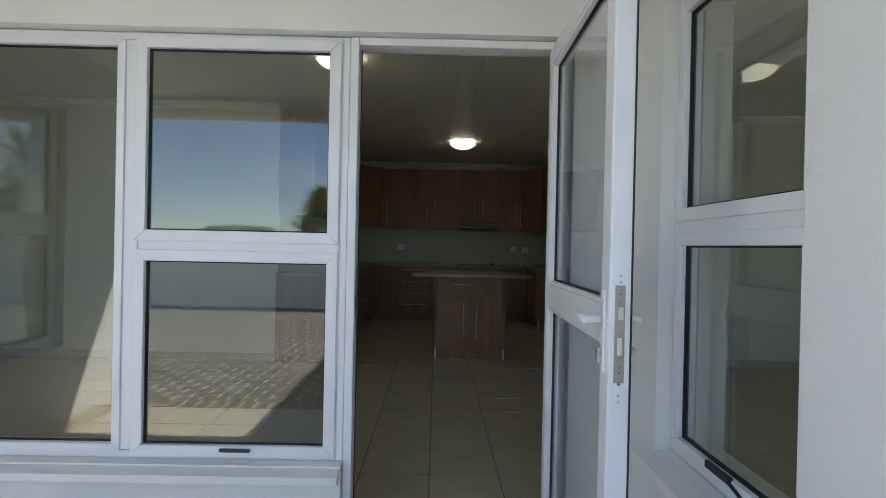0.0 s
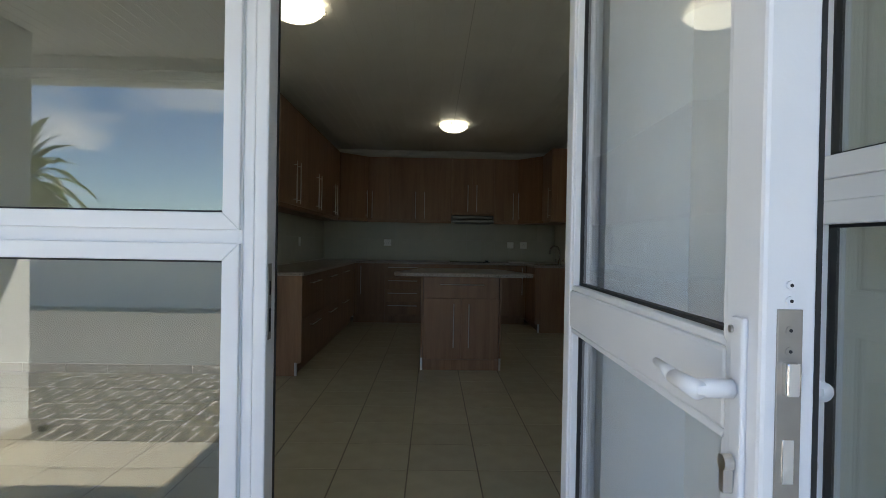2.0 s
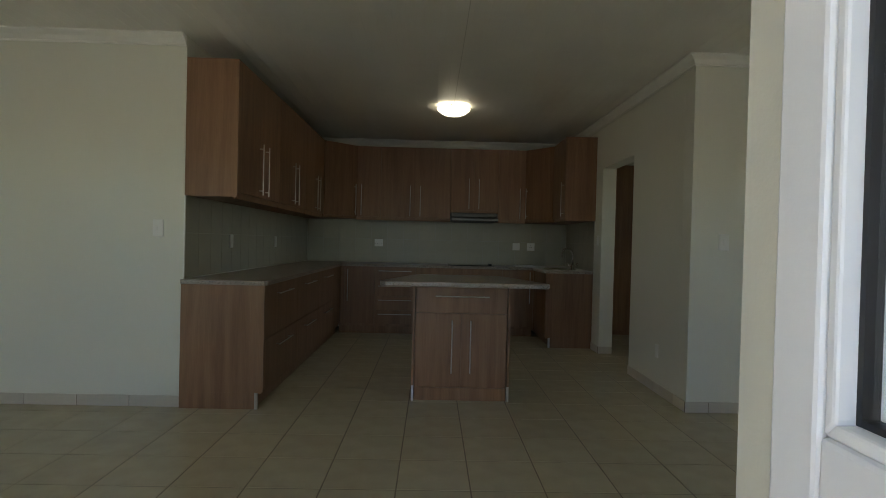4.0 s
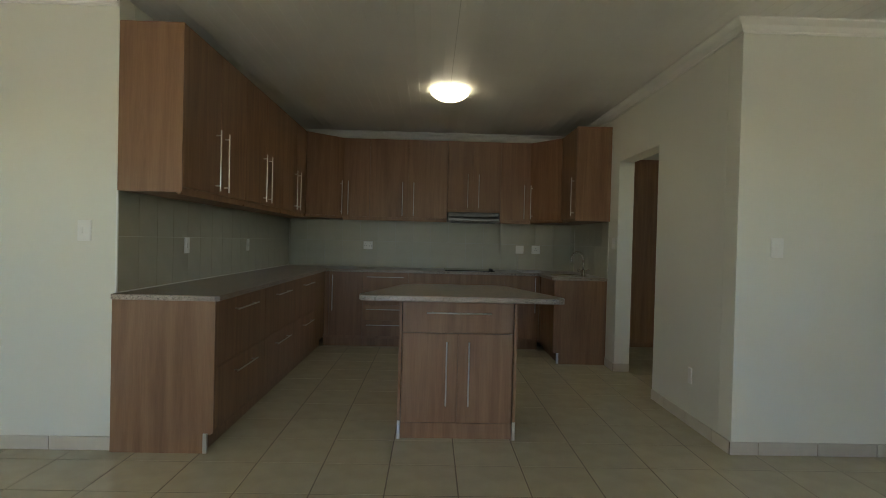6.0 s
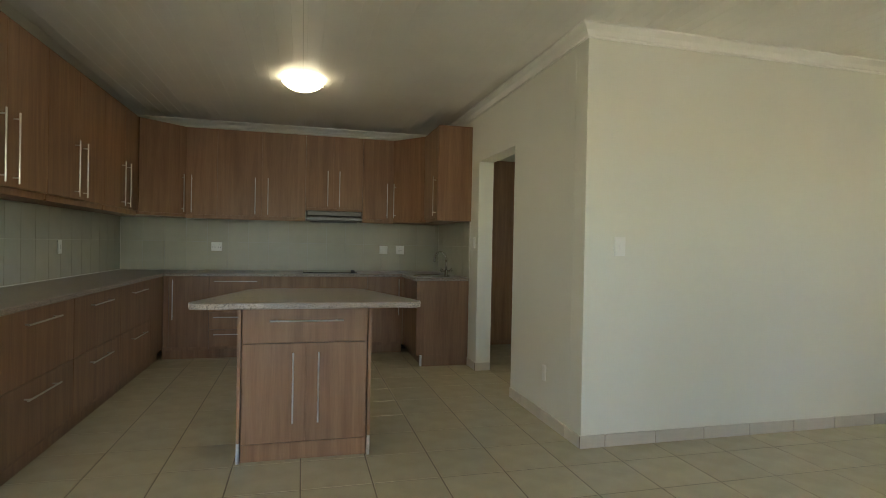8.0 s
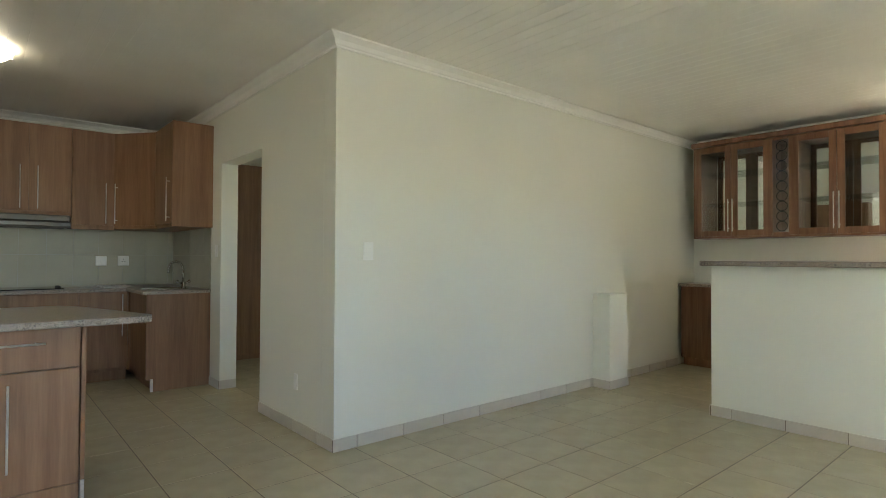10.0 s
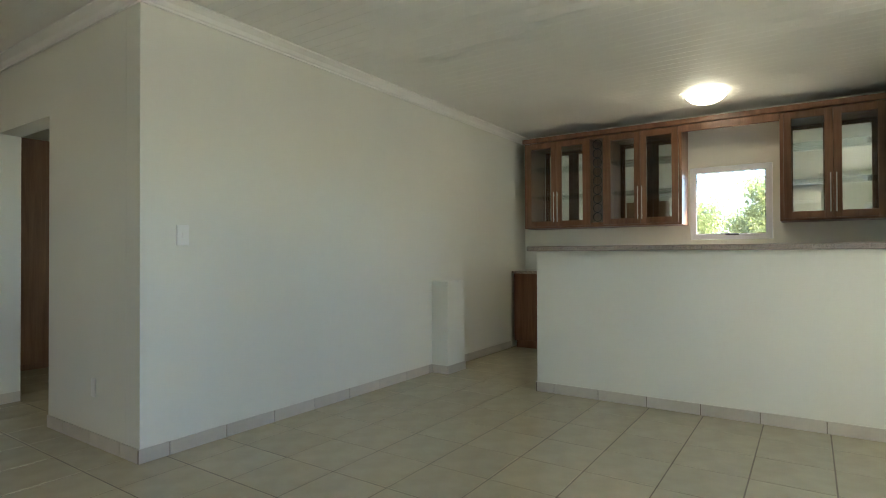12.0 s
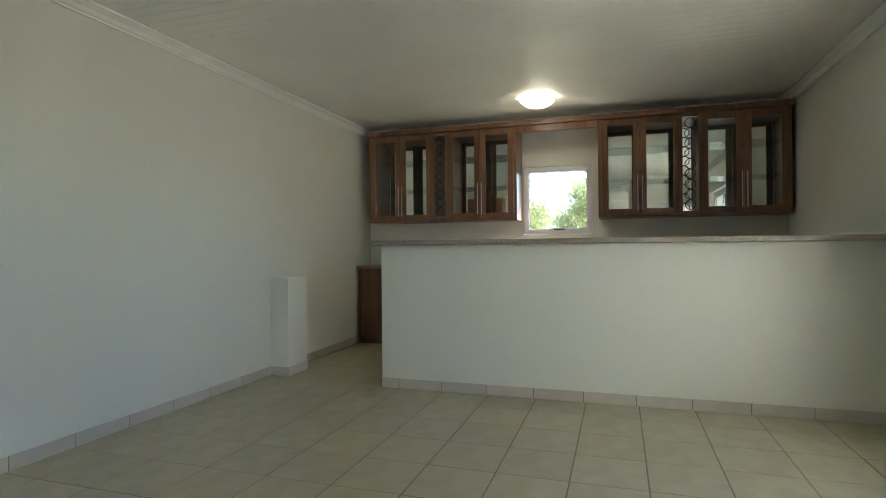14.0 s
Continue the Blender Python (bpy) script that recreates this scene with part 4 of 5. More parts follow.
tagged(mesh_object("island_worktop", prism(bmesh.new(), [(0.345, 6.505), (1.53, 6.505), (1.565, 6.527), (1.575, 6.572), (1.53, 6.74), (1.33, 7.38), (1.26, 7.46), (0.60, 7.46), (0.53, 7.38), (0.345, 6.74), (0.297, 6.572), (0.307, 6.527)], BASEZ + 0.0005, TOPZ + 0.004, 0.006), M_GRAN), "speckled brown granite-look island top with cut corners", "worktop")


# ---- switches and sockets ----
def plate(name, label, x, y, z, w, h, face, rocker=None, sockets=0):
    """A wall plate; face is the way it looks: '-y', '-x' or '+x'."""
    t = thing(name, (x, y, z), label, name.replace("_", " "), "switches and sockets")
    def blk(a0, a1, z0, z1, d0, d1, bev=0.0015):
        if face == "-y":
            return bx(x + a0, x + a1, y - d1, y - d0, z + z0, z + z1, bev)
        s = -1 if face == "-x" else 1
        return bx(min(x + s * d0, x + s * d1), max(x + s * d0, x + s * d1), y + a0, y + a1, z + z0, z + z1, bev)
    part("plate", blk(-w / 2, w / 2, -h / 2, h / 2, 0.0005, 0.010, 0.003), M_PLASTIC, t)
    part("inset", blk(-w / 2 + 0.006, w / 2 - 0.006, -h / 2 + 0.006, h / 2 - 0.006, 0.010, 0.012, 0.001), M_PLASTIC, t)
    for a in (rocker or ()):
        part("rocker", blk(a - 0.009, a + 0.009, -0.018, 0.018, 0.012, 0.017, 0.002), M_PLASTIC, t, "white rocker")
    for k in range(sockets):
        c = (k - (sockets - 1) / 2) * 0.06
        for da, dz in ((0, 0.016), (-0.012, -0.008), (0.012, -0.008)):
            part("pin_hole", blk(c + da - 0.004, c + da + 0.004, dz - 0.004, dz + 0.004, 0.0118, 0.0124, 0), M_GASKET, t, "dark pin hole")
    return t


plate("light_switch", "white light switch plate on the cream wall", 2.807, NWALL, 1.25, 0.075, 0.12, "-y", (0.0,))
plate("light_switch", "white light switch plate beside the kitchen units", -1.235, LWALL, 1.252, 0.075, 0.12, "-y", (-0.012,))
plate("wall_socket", "small white socket low on the cream wall", KR, 6.94, 0.345, 0.05, 0.11, "-x")
plate("light_switch", "white light switch by the doorway", KR, 8.62, 1.262, 0.06, 0.11, "-x", (0.0,))
plate("wall_socket", "white switched socket on the grey tiles", KL + 0.010, 7.20, 1.165, 0.075, 0.115, "+x", (0.0,))
plate("wall_socket", "white switched socket on the grey tiles", KL + 0.010, 8.515, 1.162, 0.075, 0.115, "+x", (0.0,))
plate("wall_socket", "white double socket with dark pin holes", -0.06, KB - 0.010, 1.17, 0.115, 0.10, "-y", (-0.03, 0.03), 2)
plate("cooker_switch", "white cooker isolator switch on the tiles", 1.858, KB - 0.010, 1.16, 0.10, 0.10, "-y", (0.0,))
plate("wall_socket", "white wall socket with three dark pin holes", 2.063, KB - 0.010, 1.162, 0.105, 0.105, "-y", (-0.03, 0.03), 1)

# door seen beyond the doorway
u = thing("passage_door", (3.4, 9.5, 0), "tall brown wood-grain cupboard door in the passage", "cupboard")
part("carcass", bx(2.95, 4.28, 9.82, KB - 0.002, 0.0, 2.3), M_WOOD, u)
part("door", bx(2.952, 3.60, 9.80, 9.818, 0.06, 2.29, 0.0015), M_WOOD, u)
part("door", bx(3.605, 4.278, 9.80, 9.818, 0.06, 2.29, 0.0015), M_WOOD, u)


# ---- bar and living room ----
structure("pillar_stub", bx(5.324, 5.628, 6.231, NWALL - 0.001, 0, 0.875, 0.004), M_WALL, "short cream plastered stub against the long wall", "pillar")
structure("bar_front", bx(5.215, 5.345, SOUTH + 0.001, 5.270, 0, 1.155, 0.004), M_WALL, "cream plastered wall forming the front of the bar", "bar wall")
tagged(mesh_object("bar_counter", prism(bmesh.new(), [(5.075, SOUTH + 0.002), (5.665, SOUTH + 0.002), (5.665, 5.285), (5.645, 5.305), (5.095, 5.305), (5.075, 5.285)], 1.1555, 1.195, 0.006), M_GRAN), "brown granite-look bar counter on the plastered wall", "counter")
for i, (y0, y1) in enumerate(((1.86, 2.97), (2.97, 4.08), (4.08, 5.23), (5.23, 6.37))):
    u = thing("back_bar_cupboard", (7.2, (y0 + y1) / 2, 0), "reddish-brown wooden low cupboard behind the bar", "cabinet", "back bar cupboards")
    part("carcass", bx(7.01, EAST - 0.002, y0 + 0.001, y1 - 0.001, 0.09, 0.90), M_CHERRY, u)
    part("plinth", bx(7.06, 7.08, y0 + 0.001, y1 - 0.001, 0, 0.088), M_CHERRY, u)
    for a, b in ((y0, (y0 + y1) / 2), ((y0 + y1) / 2, y1)):
        part("door", bx(6.99, 7.008, a + 0.003, b - 0.003, 0.10, 0.895, 0.002), M_CHERRY, u)
tagged(mesh_object("low_worktop", bx(6.97, EAST - 0.001, 1.86, 6.39, 0.9005, 0.93, 0.004), M_GRAN), "brown granite-look top on the low cupboards", "worktop")

CX0, CZ0, CZ1 = 7.045, 1.455, 2.455


def display_cabinet(y_hi, y_lo, label):
    """A wall display cabinet seen from the room: two pairs of glass doors with a bottle rack of rings between."""
    u = thing("display_cabinet", (7.23, (y_hi + y_lo) / 2, CZ0), label, "display cabinet", "display cabinets")
    W = y_hi - y_lo
    side, rack = 0.03, 0.19
    dw = (W - 2 * side - rack) / 4
    x1 = EAST - 0.003
    part("mirror_back", bx(x1 - 0.09, x1 - 0.004, y_lo + side, y_hi - side, CZ0 + 0.03, CZ1 - 0.03), M_MIRROR, u, "mirrored back")
    for a, b in ((y_lo, y_lo + side), (y_hi - side, y_hi)):
        part("side", bx(CX0 + 0.004, x1, a, b, CZ0 - 0.02, CZ1, 0.002), M_CHERRY, u)
    part("bottom", bx(CX0 + 0.004, x1, y_lo + side, y_hi - side, CZ0 - 0.018, CZ0 + 0.03, 0.002), M_CHERRY, u)
    part("top", bx(CX0 + 0.004, x1, y_lo + side, y_hi - side, CZ1 - 0.03, CZ1, 0.002), M_CHERRY, u)
    ya = y_hi - side
    edges = [ya, ya - dw, ya - 2 * dw, ya - 2 * dw - rack, ya - 3 * dw - rack, ya - 4 * dw - rack]
    for y in (edges[2], edges[3]):
        part("divider", bx(CX0 + 0.004, x1 - 0.091, y - 0.012, y + 0.012, CZ0 + 0.03, CZ1 - 0.03), M_CHERRY, u)
    for k, (hi, lo) in enumerate(((edges[0], edges[1]), (edges[1], edges[2]), (edges[3], edges[4]), (edges[4], edges[5]))):
        f = ring_of("y", CX0 - 0.009, 0.022, lo + 0.002, hi - 0.002, CZ0 + 0.002, CZ1 - 0.014, 0.062, 0.003)
        d = part("door", f, M_CHERRY, u)
        g = part("pane", bx(CX0 - 0.012, CX0 - 0.008, lo + 0.06, hi - 0.06, CZ0 + 0.06, CZ1 - 0.07), M_CABGLASS, d, "clear glass pane")
        g.visible_shadow = False
        hy = lo + 0.022 if k % 2 == 0 else hi - 0.022
        handle(d, (CX0 - 0.02, hy, CZ0 + 0.05), (CX0 - 0.02, hy, CZ0 + 0.40), (-0.028, 0, 0))
    for z in (CZ0 + 0.36, CZ0 + 0.70):
        for hi, lo in ((edges[0], edges[2]), (edges[3], edges[5])):
            s = part("glass_shelf", bx(CX0 + 0.03, x1 - 0.092, lo + 0.014, hi - 0.014, z, z + 0.006), M_SHELF, u, "greenish glass shelf")
            s.visible_shadow = False
    ym = (edges[2] + edges[3]) / 2
    n = 9
    step = (CZ1 - CZ0 - 0.08) / n
    for k in range(n):
        zc = CZ0 + 0.04 + step * (k + 0.5)
        for xx in (CX0 + 0.02,):
            bm = bmesh.new()
            R = min(step / 2 - 0.002, rack / 2 - 0.02)
            pts = [Vector((xx, ym + R * math.cos(2 * math.pi * i / 20), zc + R * math.sin(2 * math.pi * i / 20))) for i in range(20)]
            for i in range(20):
                rod(bm, pts[i], pts[(i + 1) % 20], 0.0042, 6)
            part("bottle_ring", bm, M_HOOD, u, "steel bottle ring", smooth=True)
    for s in (-1, 1):
        part("rack_stile", bx(CX0 - 0.02, CX0 + 0.002, ym + s * rack / 2 - 0.022, ym + s * rack / 2 + 0.022, CZ0 + 0.002, CZ1 - 0.014, 0.003), M_CHERRY, u)
    return u


M_SHELF = glass("green_edged_shelf_glass", (0.93, 0.97, 0.95), 0.02)
display_cabinet(6.245, 4.475, "reddish-brown display cabinet with glass doors and bottle rings")
display_cabinet(3.615, 1.845, "reddish-brown display cabinet with glass doors beside the end wall")
u = thing("cabinet_pelmet", (7.06, 4.06, CZ1), "reddish-brown wooden cornice joining the display cabinets", "pelmet")
part("crown", bx(CX0 - 0.035, EAST - 0.08, 1.825, 6.26, CZ1 + 0.001, CZ1 + 0.055, 0.006), M_CHERRY, u)
part("bridge", bx(CX0 - 0.015, CX0 + 0.01, 3.617, 4.473, CZ1 - 0.075, CZ1, 0.003), M_CHERRY, u)

# ---- tiled skirting: each tile a piece of its own ----
SK_H, SK_D, T = 0.078, 0.010, 0.363


def skirting(name, axis, a, b, face, out, start=None):
    backing = bmesh.new()
    lo, hi = min(face, face + out * 0.006), max(face, face + out * 0.006)
    if axis == "x":
        box(backing, a, b, lo, hi, 0, SK_H - 0.004)
    else:
        box(backing, lo, hi, a, b, 0, SK_H - 0.004)
    base = structure(name, backing, M_GROUT, "grout behind the beige skirting tiles", "skirting")
    cuts = [a]
    s = a + (start if start else T)
    while s < b - 0.02:
        cuts.append(s)
        s += T
    cuts.append(b)
    for p, q in zip(cuts, cuts[1:]):
        L = q - p - 0.005
        bm = bx(-L / 2, L / 2, -SK_D / 2, SK_D / 2, 0, SK_H, 0.0015) if axis == "x" else bx(-SK_D / 2, SK_D / 2, -L / 2, L / 2, 0, SK_H, 0.0015)
        ob = mesh_object("skirting_tile", bm, M_SKIRT)
        c = face + out * (0.001 + SK_D / 2)
        ob.location = ((p + q) / 2, c, 0.0) if axis == "x" else (c, (p + q) / 2, 0.0)
        ob.parent = base


skirting("baseboard_north", "x", KR - 0.011, 5.323, NWALL, -1, 0.175)
skirting("baseboard_stub_side", "y", 6.221, NWALL - 0.012, 5.324, -1)
skirting("baseboard_stub_front", "x", 5.313, 5.629, 6.231, -1, 0.40)
skirting("baseboard_north_bar", "x", 5.630, 6.985, NWALL, -1)
skirting("baseboard_bar", "y", SOUTH + 0.012, 5.270, 5.215, -1, 0.40)
skirting("baseboard_bar_end", "x", 5.204, 5.346, 5.270, 1)
skirting("baseboard_kitchen_right", "y", NWALL, 7.584, KR, -1, 0.2)
skirting("baseboard_doorway", "y", 8.516, 8.783, KR, -1)
skirting("baseboard_jamb", "x", KR - 0.011, KR + 0.15, 8.515, -1, 0.3)
skirting("baseboard_north_left", "x", LEFT, KL - 0.004, LWALL, -1, 0.28)
skirting("baseboard_left", "y", 1.38, LWALL - 0.012, LEFT, 1)
skirting("baseboard_south", "x", WX + 0.24, 5.20, SOUTH, 1)
skirting("baseboard_left_wing", "y", 1.139, 2.918, WL, 1, 0.25)
skirting("baseboard_left_wing_end", "x", WL - 0.13, WL + 0.011, 1.15, -1, 0.3)

# ---- tiled walls behind the worktops ----
TW, TH = 0.222, 0.322


def wall_tiles(name, axis, a, b, z0, z1, face, out, label):
    backing = bmesh.new()
    lo, hi = min(face, face + out * 0.004), max(face, face + out * 0.004)
    if axis == "x":
        box(backing, a, b, lo, hi, z0, z1)
    else:
        box(backing, lo, hi, a, b, z0, z1)
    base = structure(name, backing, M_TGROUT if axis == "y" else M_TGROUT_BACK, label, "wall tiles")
    rows = [(z0, z0 + TH), (z0 + TH, z1)]
    s = a
    while s < b - 0.01:
        e = min(s + TW, b)
        for lo_z, hi_z in rows:
            L, H = e - s - 0.003, hi_z - lo_z - 0.003
            bm = bx(-L / 2, L / 2, -0.004, 0.004, -H / 2, H / 2, 0.001) if axis == "x" else bx(-0.004, 0.004, -L / 2, L / 2, -H / 2, H / 2, 0.001)
            ob = mesh_object("wall_tile", bm, M_BTILE)
            c = face + out * 0.0045
            ob.location = ((s + e) / 2, c, (lo_z + hi_z) / 2) if axis == "x" else (c, (s + e) / 2, (lo_z + hi_z) / 2)
            ob.parent = base
        s += TW


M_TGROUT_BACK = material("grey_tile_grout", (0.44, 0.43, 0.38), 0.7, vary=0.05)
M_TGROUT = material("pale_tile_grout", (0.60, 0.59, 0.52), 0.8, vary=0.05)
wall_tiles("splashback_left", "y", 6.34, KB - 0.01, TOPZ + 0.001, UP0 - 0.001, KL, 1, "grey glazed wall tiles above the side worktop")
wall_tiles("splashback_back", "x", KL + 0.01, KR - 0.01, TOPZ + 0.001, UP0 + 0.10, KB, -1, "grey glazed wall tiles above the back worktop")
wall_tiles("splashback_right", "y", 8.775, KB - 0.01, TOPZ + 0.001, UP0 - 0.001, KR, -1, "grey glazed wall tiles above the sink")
structure("tile_trim", bx(KL + 0.001, KL + 0.012, 6.325, 6.339, TOPZ, UP0, 0.002), M_PLASTIC, "white plastic edge trim of the wall tiles", "trim")
structure("worktop_seal", bx(KL + 0.012, KL + 0.018, 6.34, KB - 0.02, TOPZ, TOPZ + 0.006), M_PLASTIC, "white sealant line along the worktop", "trim")

# ---- floor tiles ----
GX, GY = 0.171, 0.02
FLOOR = bpy.data.objects["floor"]
PATIO = bpy.data.objects["patio_floor"]
tile_mesh = {}


def tile(parent, x0, x1, y0, y1, top=0.0, mat=M_TILE):
    key = (round(x1 - x0, 3), round(y1 - y0, 3), mat.name)
    if key not in tile_mesh:
        L, W = x1 - x0 - 0.006, y1 - y0 - 0.006
        me = bpy.data.meshes.new("floor_tile")
        bm = bx(-L / 2, L / 2, -W / 2, W / 2, -0.012, 0, 0)
        bmesh.ops.bevel(bm, geom=[e for e in bm.edges if all(v.co.z > -0.001 for v in e.verts)], offset=0.0018, segments=1, affect="EDGES")
        bm.to_mesh(me)
        bm.free()
        me.materials.append(mat)
        tile_mesh[key] = me
    ob = new("floor_tile", tile_mesh[key])
    ob.location = ((x0 + x1) / 2, (y0 + y1) / 2, top + random.uniform(-0.0006, 0.0002))
    ob.rotation_euler = (random.uniform(-0.0012, 0.0012), random.uniform(-0.0012, 0.0012), 0)
    ob.parent = parent
    return ob


rest = bmesh.new()


def lay(x0, x1, y0, y1):
    """Fill a rectangle with the room's tile grid, cutting tiles at its edges."""
    i0, i1 = math.floor((x0 - GX) / T), math.ceil((x1 - GX) / T)
    j0, j1 = math.floor((y0 - GY) / T), math.ceil((y1 - GY) / T)
    for i in range(i0, i1):
        for j in range(j0, j1):
            a, b = max(x0, GX + i * T), min(x1, GX + (i + 1) * T)
            c, d = max(y0, GY + j * T), min(y1, GY + (j + 1) * T)
            if b - a < 0.012 or d - c < 0.012:
                continue
            m, n = (a + b) / 2, (c + d) / 2
            if (-0.9 < m < 5.3 and 2.9 < n < 6.5) or (-0.4 < m < 2.6 and 6.4 < n < 9.1):
                tile(FLOOR, a, b, c, d)
            else:
                box(rest, a + 0.003, b - 0.003, c + 0.003, d - 0.003, -0.012, 0)


XA, XB, XC, YA, YB = GX - 4 * T, GX + 4 * T, GX + 7 * T, GY + 8 * T, GY + 18 * T
lay(LEFT, XA, YA, LWALL)
lay(XA, XC, YA, YB)
lay(XC, EAST, YA, NWALL)
lay(WX + 0.14, EAST, SOUTH, YA)
lay(LEFT, WL - 0.2, 1.38, YA)
lay(XA, XC, YB, 9.75)
lay(XC, 4.3, NWALL + 0.15, 9.9)
part("floor_tiles", rest, M_TILE, FLOOR)["kind"] = "stuff"
for i in range(-5, 4):
    for j in range(0, 6):
        a, b = max(WL, 0.1 + i * T), min(WX, 0.1 + (i + 1) * T)
        c, d = 1.25 + j * T, min(2.96, 1.25 + (j + 1) * T)
        if b - a > 0.02 and d - c > 0.02:
            tile(PATIO, a, b, c, d, -0.002, M_PTILE)

# ---- yard ----
def pavers():
    """Brick pavers in running bond along the house, one joined mesh."""
    verts, faces = [], []
    rot = Matrix.Rotation(radians(0.6), 3, "Z")
    L, W, g = 0.21, 0.108, 0.014
    for i in range(-70, 70):
        for j in range(-110, 110):
            c = rot @ Vector(((i + 0.5 * (j % 2)) * L - 3, j * W - 2, 0))
            if not (-9.0 < c.x < WX - 0.1 and -4.92 < c.y < 1.06):
                continue
            z = random.uniform(-0.004, -0.0015)
            k = len(verts)
            for dz, s in ((-0.012, 0.0), (z - 0.004, 0.0), (z, 0.003)):
                for sx, sy in ((-1, -1), (1, -1), (1, 1), (-1, 1)):
                    p = c + rot @ Vector((sx * (L / 2 - 0.0100 - s), sy * (W / 2 - 0.003 - s), 0))
                    verts.append((p.x, p.y, dz))
            for a in (0, 4):
                for q in range(4):
                    faces.append((k + a + q, k + a + (q + 1) % 4, k + a + 4 + (q + 1) % 4, k + a + 4 + q))
            faces.append((k + 8, k + 9, k + 10, k + 11))
    for i in range(-45, 12):
        k = len(verts)
        x = i * 0.108 + 0.05
        for dz, s in ((-0.012, 0.0), (-0.006, 0.0), (-0.002, 0.004)):
            for sx, sy in ((-1, -1), (1, -1), (1, 1), (-1, 1)):
                verts.append((x + sx * (0.048 - s), 1.14 + sy * (0.098 - s), dz))
        for a in (0, 4):
            for q in range(4):
                faces.append((k + a + q, k + a + (q + 1) % 4, k + a + 4 + (q + 1) % 4, k + a + 4 + q))
        faces.append((k + 8, k + 9, k + 10, k + 11))
    me = bpy.data.meshes.new("pavers")
    me.from_pydata(verts, [], faces)
    me.materials.append(M_PAVE)
    return new("pavers", me)


pv = pavers()
pv.parent = bpy.data.objects["paving_bed"]
pv["kind"] = "stuff"


def leaf_cloud(centre, radii, n, size, seed, clumps=24):
    """Many small leaves gathered in clumps, with gaps and an uneven outline."""
    rnd = random.Random(seed)
    cs = []
    for _ in range(clumps):
        v = Vector((rnd.gauss(0, 1), rnd.gauss(0, 1), rnd.gauss(0, 1))).normalized() * rnd.uniform(0.35, 0.95)
        cs.append(Vector((v.x * radii[0], v.y * radii[1], v.z * radii[2])))
    verts, faces = [], []
    for _ in range(n):
        c = rnd.choice(cs)
        p = Vector(centre) + c + Vector((rnd.gauss(0, 0.16) * radii[0], rnd.gauss(0, 0.16) * radii[1], rnd.gauss(0, 0.13) * radii[2]))
        e = Euler((rnd.uniform(0, 6.3), rnd.uniform(0, 6.3), rnd.uniform(0, 6.3))).to_matrix()
        s = size * rnd.uniform(0.6, 1.3)
        k = len(verts)
        for q in ((-0.5, 0, 0), (0, -0.22, 0.05), (0.5, 0, 0), (0, 0.22, 0.05)):
            verts.append(tuple(p + e @ (Vector(q) * s)))
        faces.append((k, k + 1, k + 2, k + 3))
    return verts, faces, cs


def tree(at, height, radii, n, size, seed, label, mat):
    t = thing("tree", (at[0], at[1], -0.21), label, "tree", "garden trees")
    base = BASE[t.name]
    top = Vector((at[0], at[1], height - radii[2]))
    verts, faces, cs = leaf_cloud(top, radii, n, size, seed)
    me = bpy.data.meshes.new("crown")
    me.from_pydata([tuple(Vector(v) - base) for v in verts], [], faces)
    me.materials.append(mat)
    o = new("crown", me)
    o.parent = t
    bm = bmesh.new()
    rod(bm, (at[0], at[1], -0.21), top, 0.16, 10, 0.08)
    for c in cs[::3]:
        rod(bm, top - Vector((0, 0, radii[2] * 0.4)), top + c * 0.9, 0.05, 6, 0.015)
    part("trunk", bm, M_BARK, t, "grey-brown trunk with limbs")
    return t


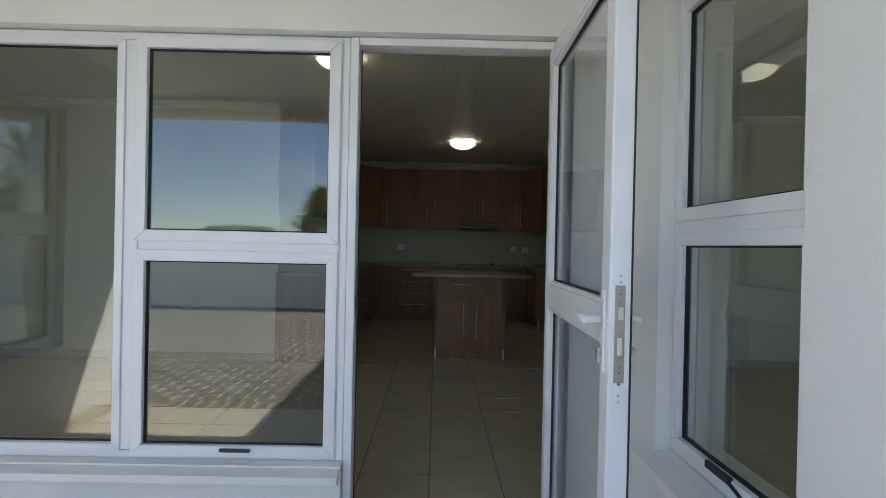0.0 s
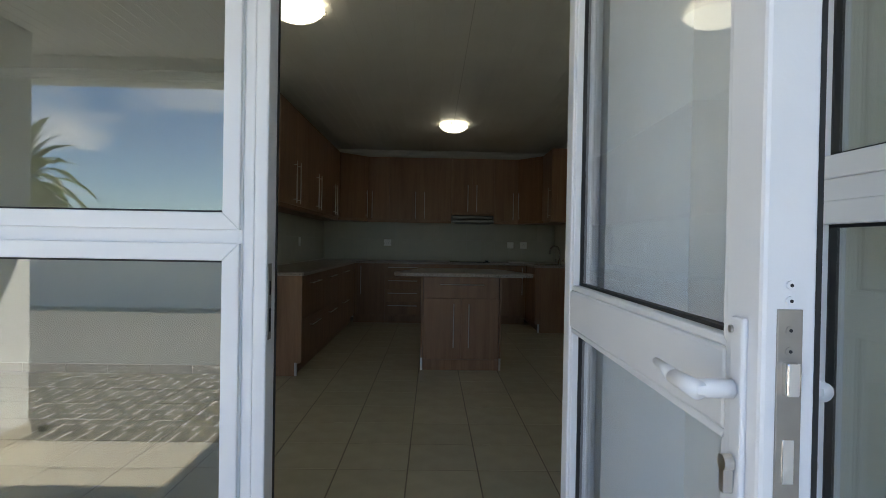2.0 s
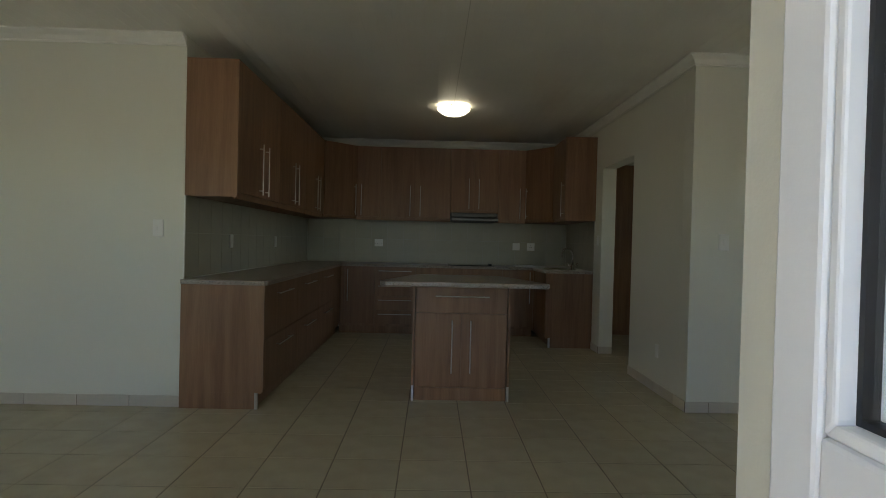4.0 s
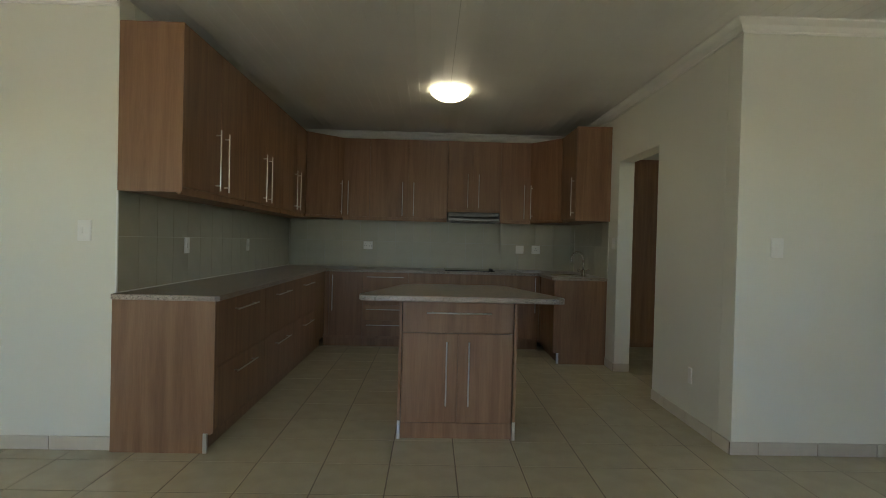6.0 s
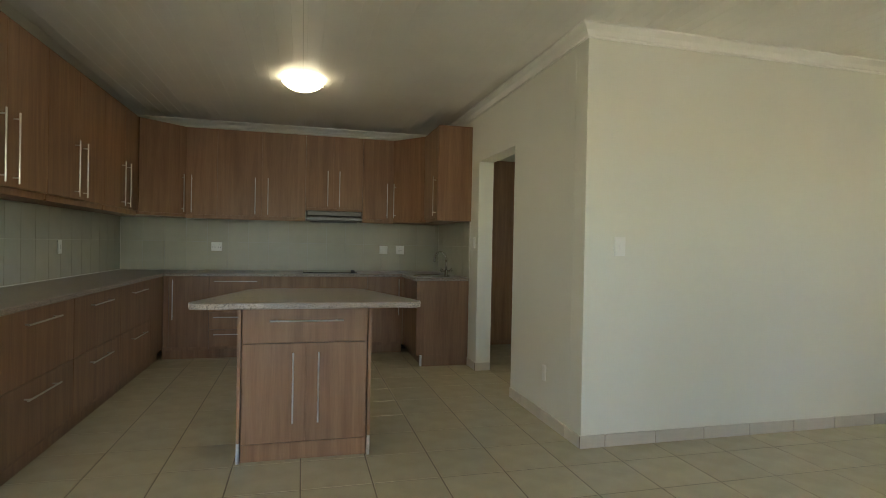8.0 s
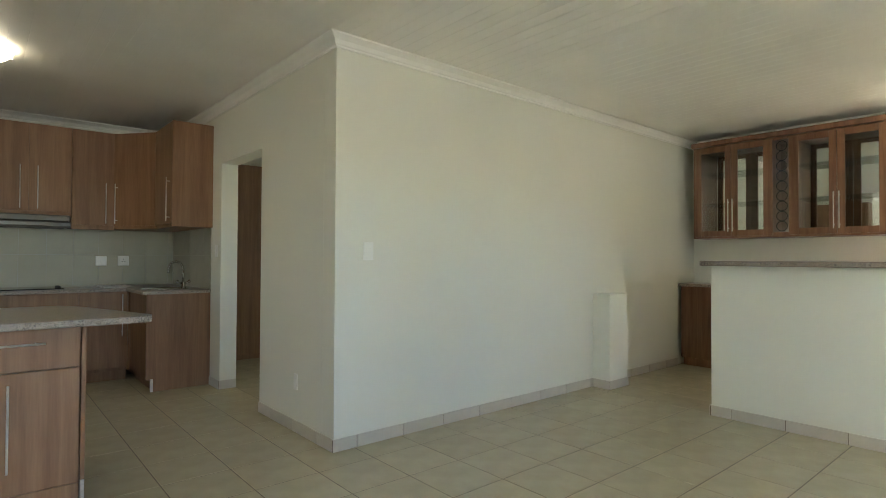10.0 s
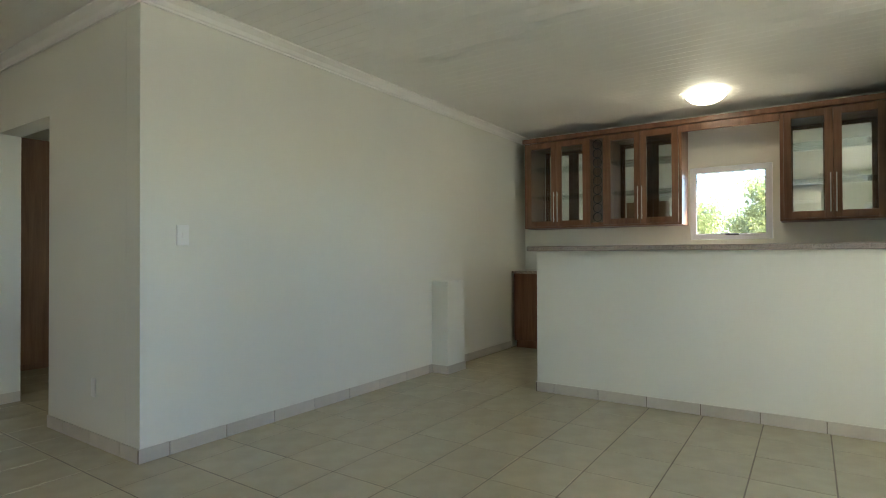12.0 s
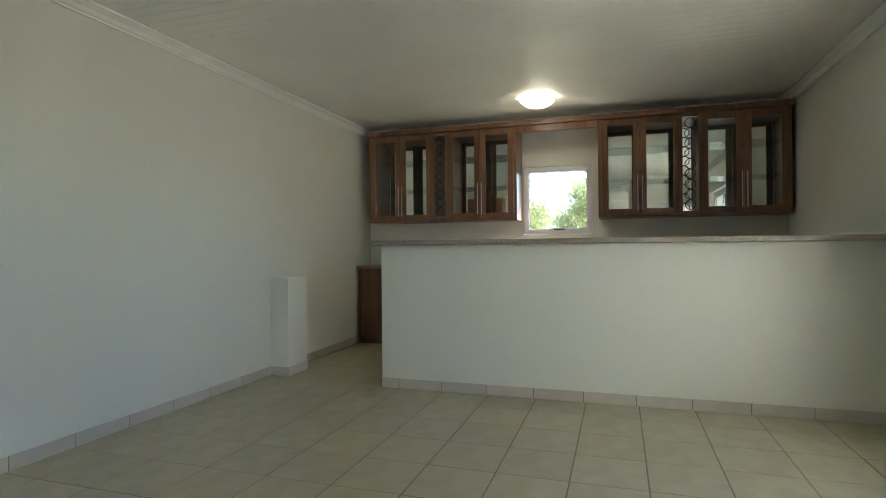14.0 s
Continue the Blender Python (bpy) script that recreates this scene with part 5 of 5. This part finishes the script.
tree((-3.1, -12.9), 3.1, (1.2, 1.0, 0.9), 2600, 0.13, 3, "dark bushy garden tree beyond the boundary wall", M_LEAF)
tree((-7.6, -17.0), 1.9, (2.2, 1.4, 0.5), 2500, 0.16, 4, "low bushy tree beyond the boundary wall", M_LEAF)
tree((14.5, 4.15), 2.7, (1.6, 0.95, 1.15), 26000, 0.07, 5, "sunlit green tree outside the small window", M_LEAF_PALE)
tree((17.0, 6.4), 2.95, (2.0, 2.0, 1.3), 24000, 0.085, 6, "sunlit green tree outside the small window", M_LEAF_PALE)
tree((13.2, 3.78), 3.2, (0.9, 0.65, 0.5), 1300, 0.055, 7, "thin leafy tree outside the small window", M_LEAF)
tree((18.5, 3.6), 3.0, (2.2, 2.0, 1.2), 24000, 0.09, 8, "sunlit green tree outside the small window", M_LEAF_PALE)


def palm(at, height):
    t = thing("palm_tree", (at[0], at[1], -0.21), "green date palm beyond the boundary wall", "palm tree")
    base = BASE[t.name]
    bm = bmesh.new()
    for k in range(14):
        z0, z1 = -0.21 + (height + 0.21) * k / 14, -0.21 + (height + 0.21) * (k + 1) / 14
        rod(bm, (at[0], at[1], z0), (at[0], at[1], z1), 0.24, 12, 0.30)
    part("trunk", bm, M_BARK, t, "ringed brown trunk")
    rnd = random.Random(11)
    for k in range(84):
        a = k * 2.399
        up = radians(rnd.uniform(-12, 80))
        L = rnd.uniform(2.5, 3.2)
        verts, faces = [], []
        d = Vector((math.cos(a) * math.cos(up), math.sin(a) * math.cos(up), math.sin(up)))
        side = Vector((-math.sin(a), math.cos(a), 0))
        p = Vector((at[0], at[1], height))
        n = 26
        for i in range(n):
            s = i / n
            q = p + d * (L / n)
            d = (d + Vector((0, 0, -0.055 - 0.05 * s))).normalized()
            m = len(verts)
            w = 0.02 * (1 - s) + 0.004
            verts += [tuple(p - side * w - base), tuple(p + side * w - base), tuple(q + side * w - base), tuple(q - side * w - base)]
            faces.append((m, m + 1, m + 2, m + 3))
            if i > 2:
                ll = 0.42 * math.sin(math.pi * min(1.0, 0.15 + s * 0.85)) + 0.06
                for sg in (-1, 1):
                    tip = p + side * sg * ll * 0.8 + d * ll * 0.55 - Vector((0, 0, 0.10 * ll))
                    m = len(verts)
                    verts += [tuple(p - base), tuple(p + d * 0.16 - base), tuple(tip - base)]
                    faces.append((m, m + 1, m + 2))
            p = q
        me = bpy.data.meshes.new("frond")
        me.from_pydata(verts, [], faces)
        me.materials.append(M_PALM)
        o = new("frond", me)
        o.parent = t


palm((-14.6, -15.8), 2.9)
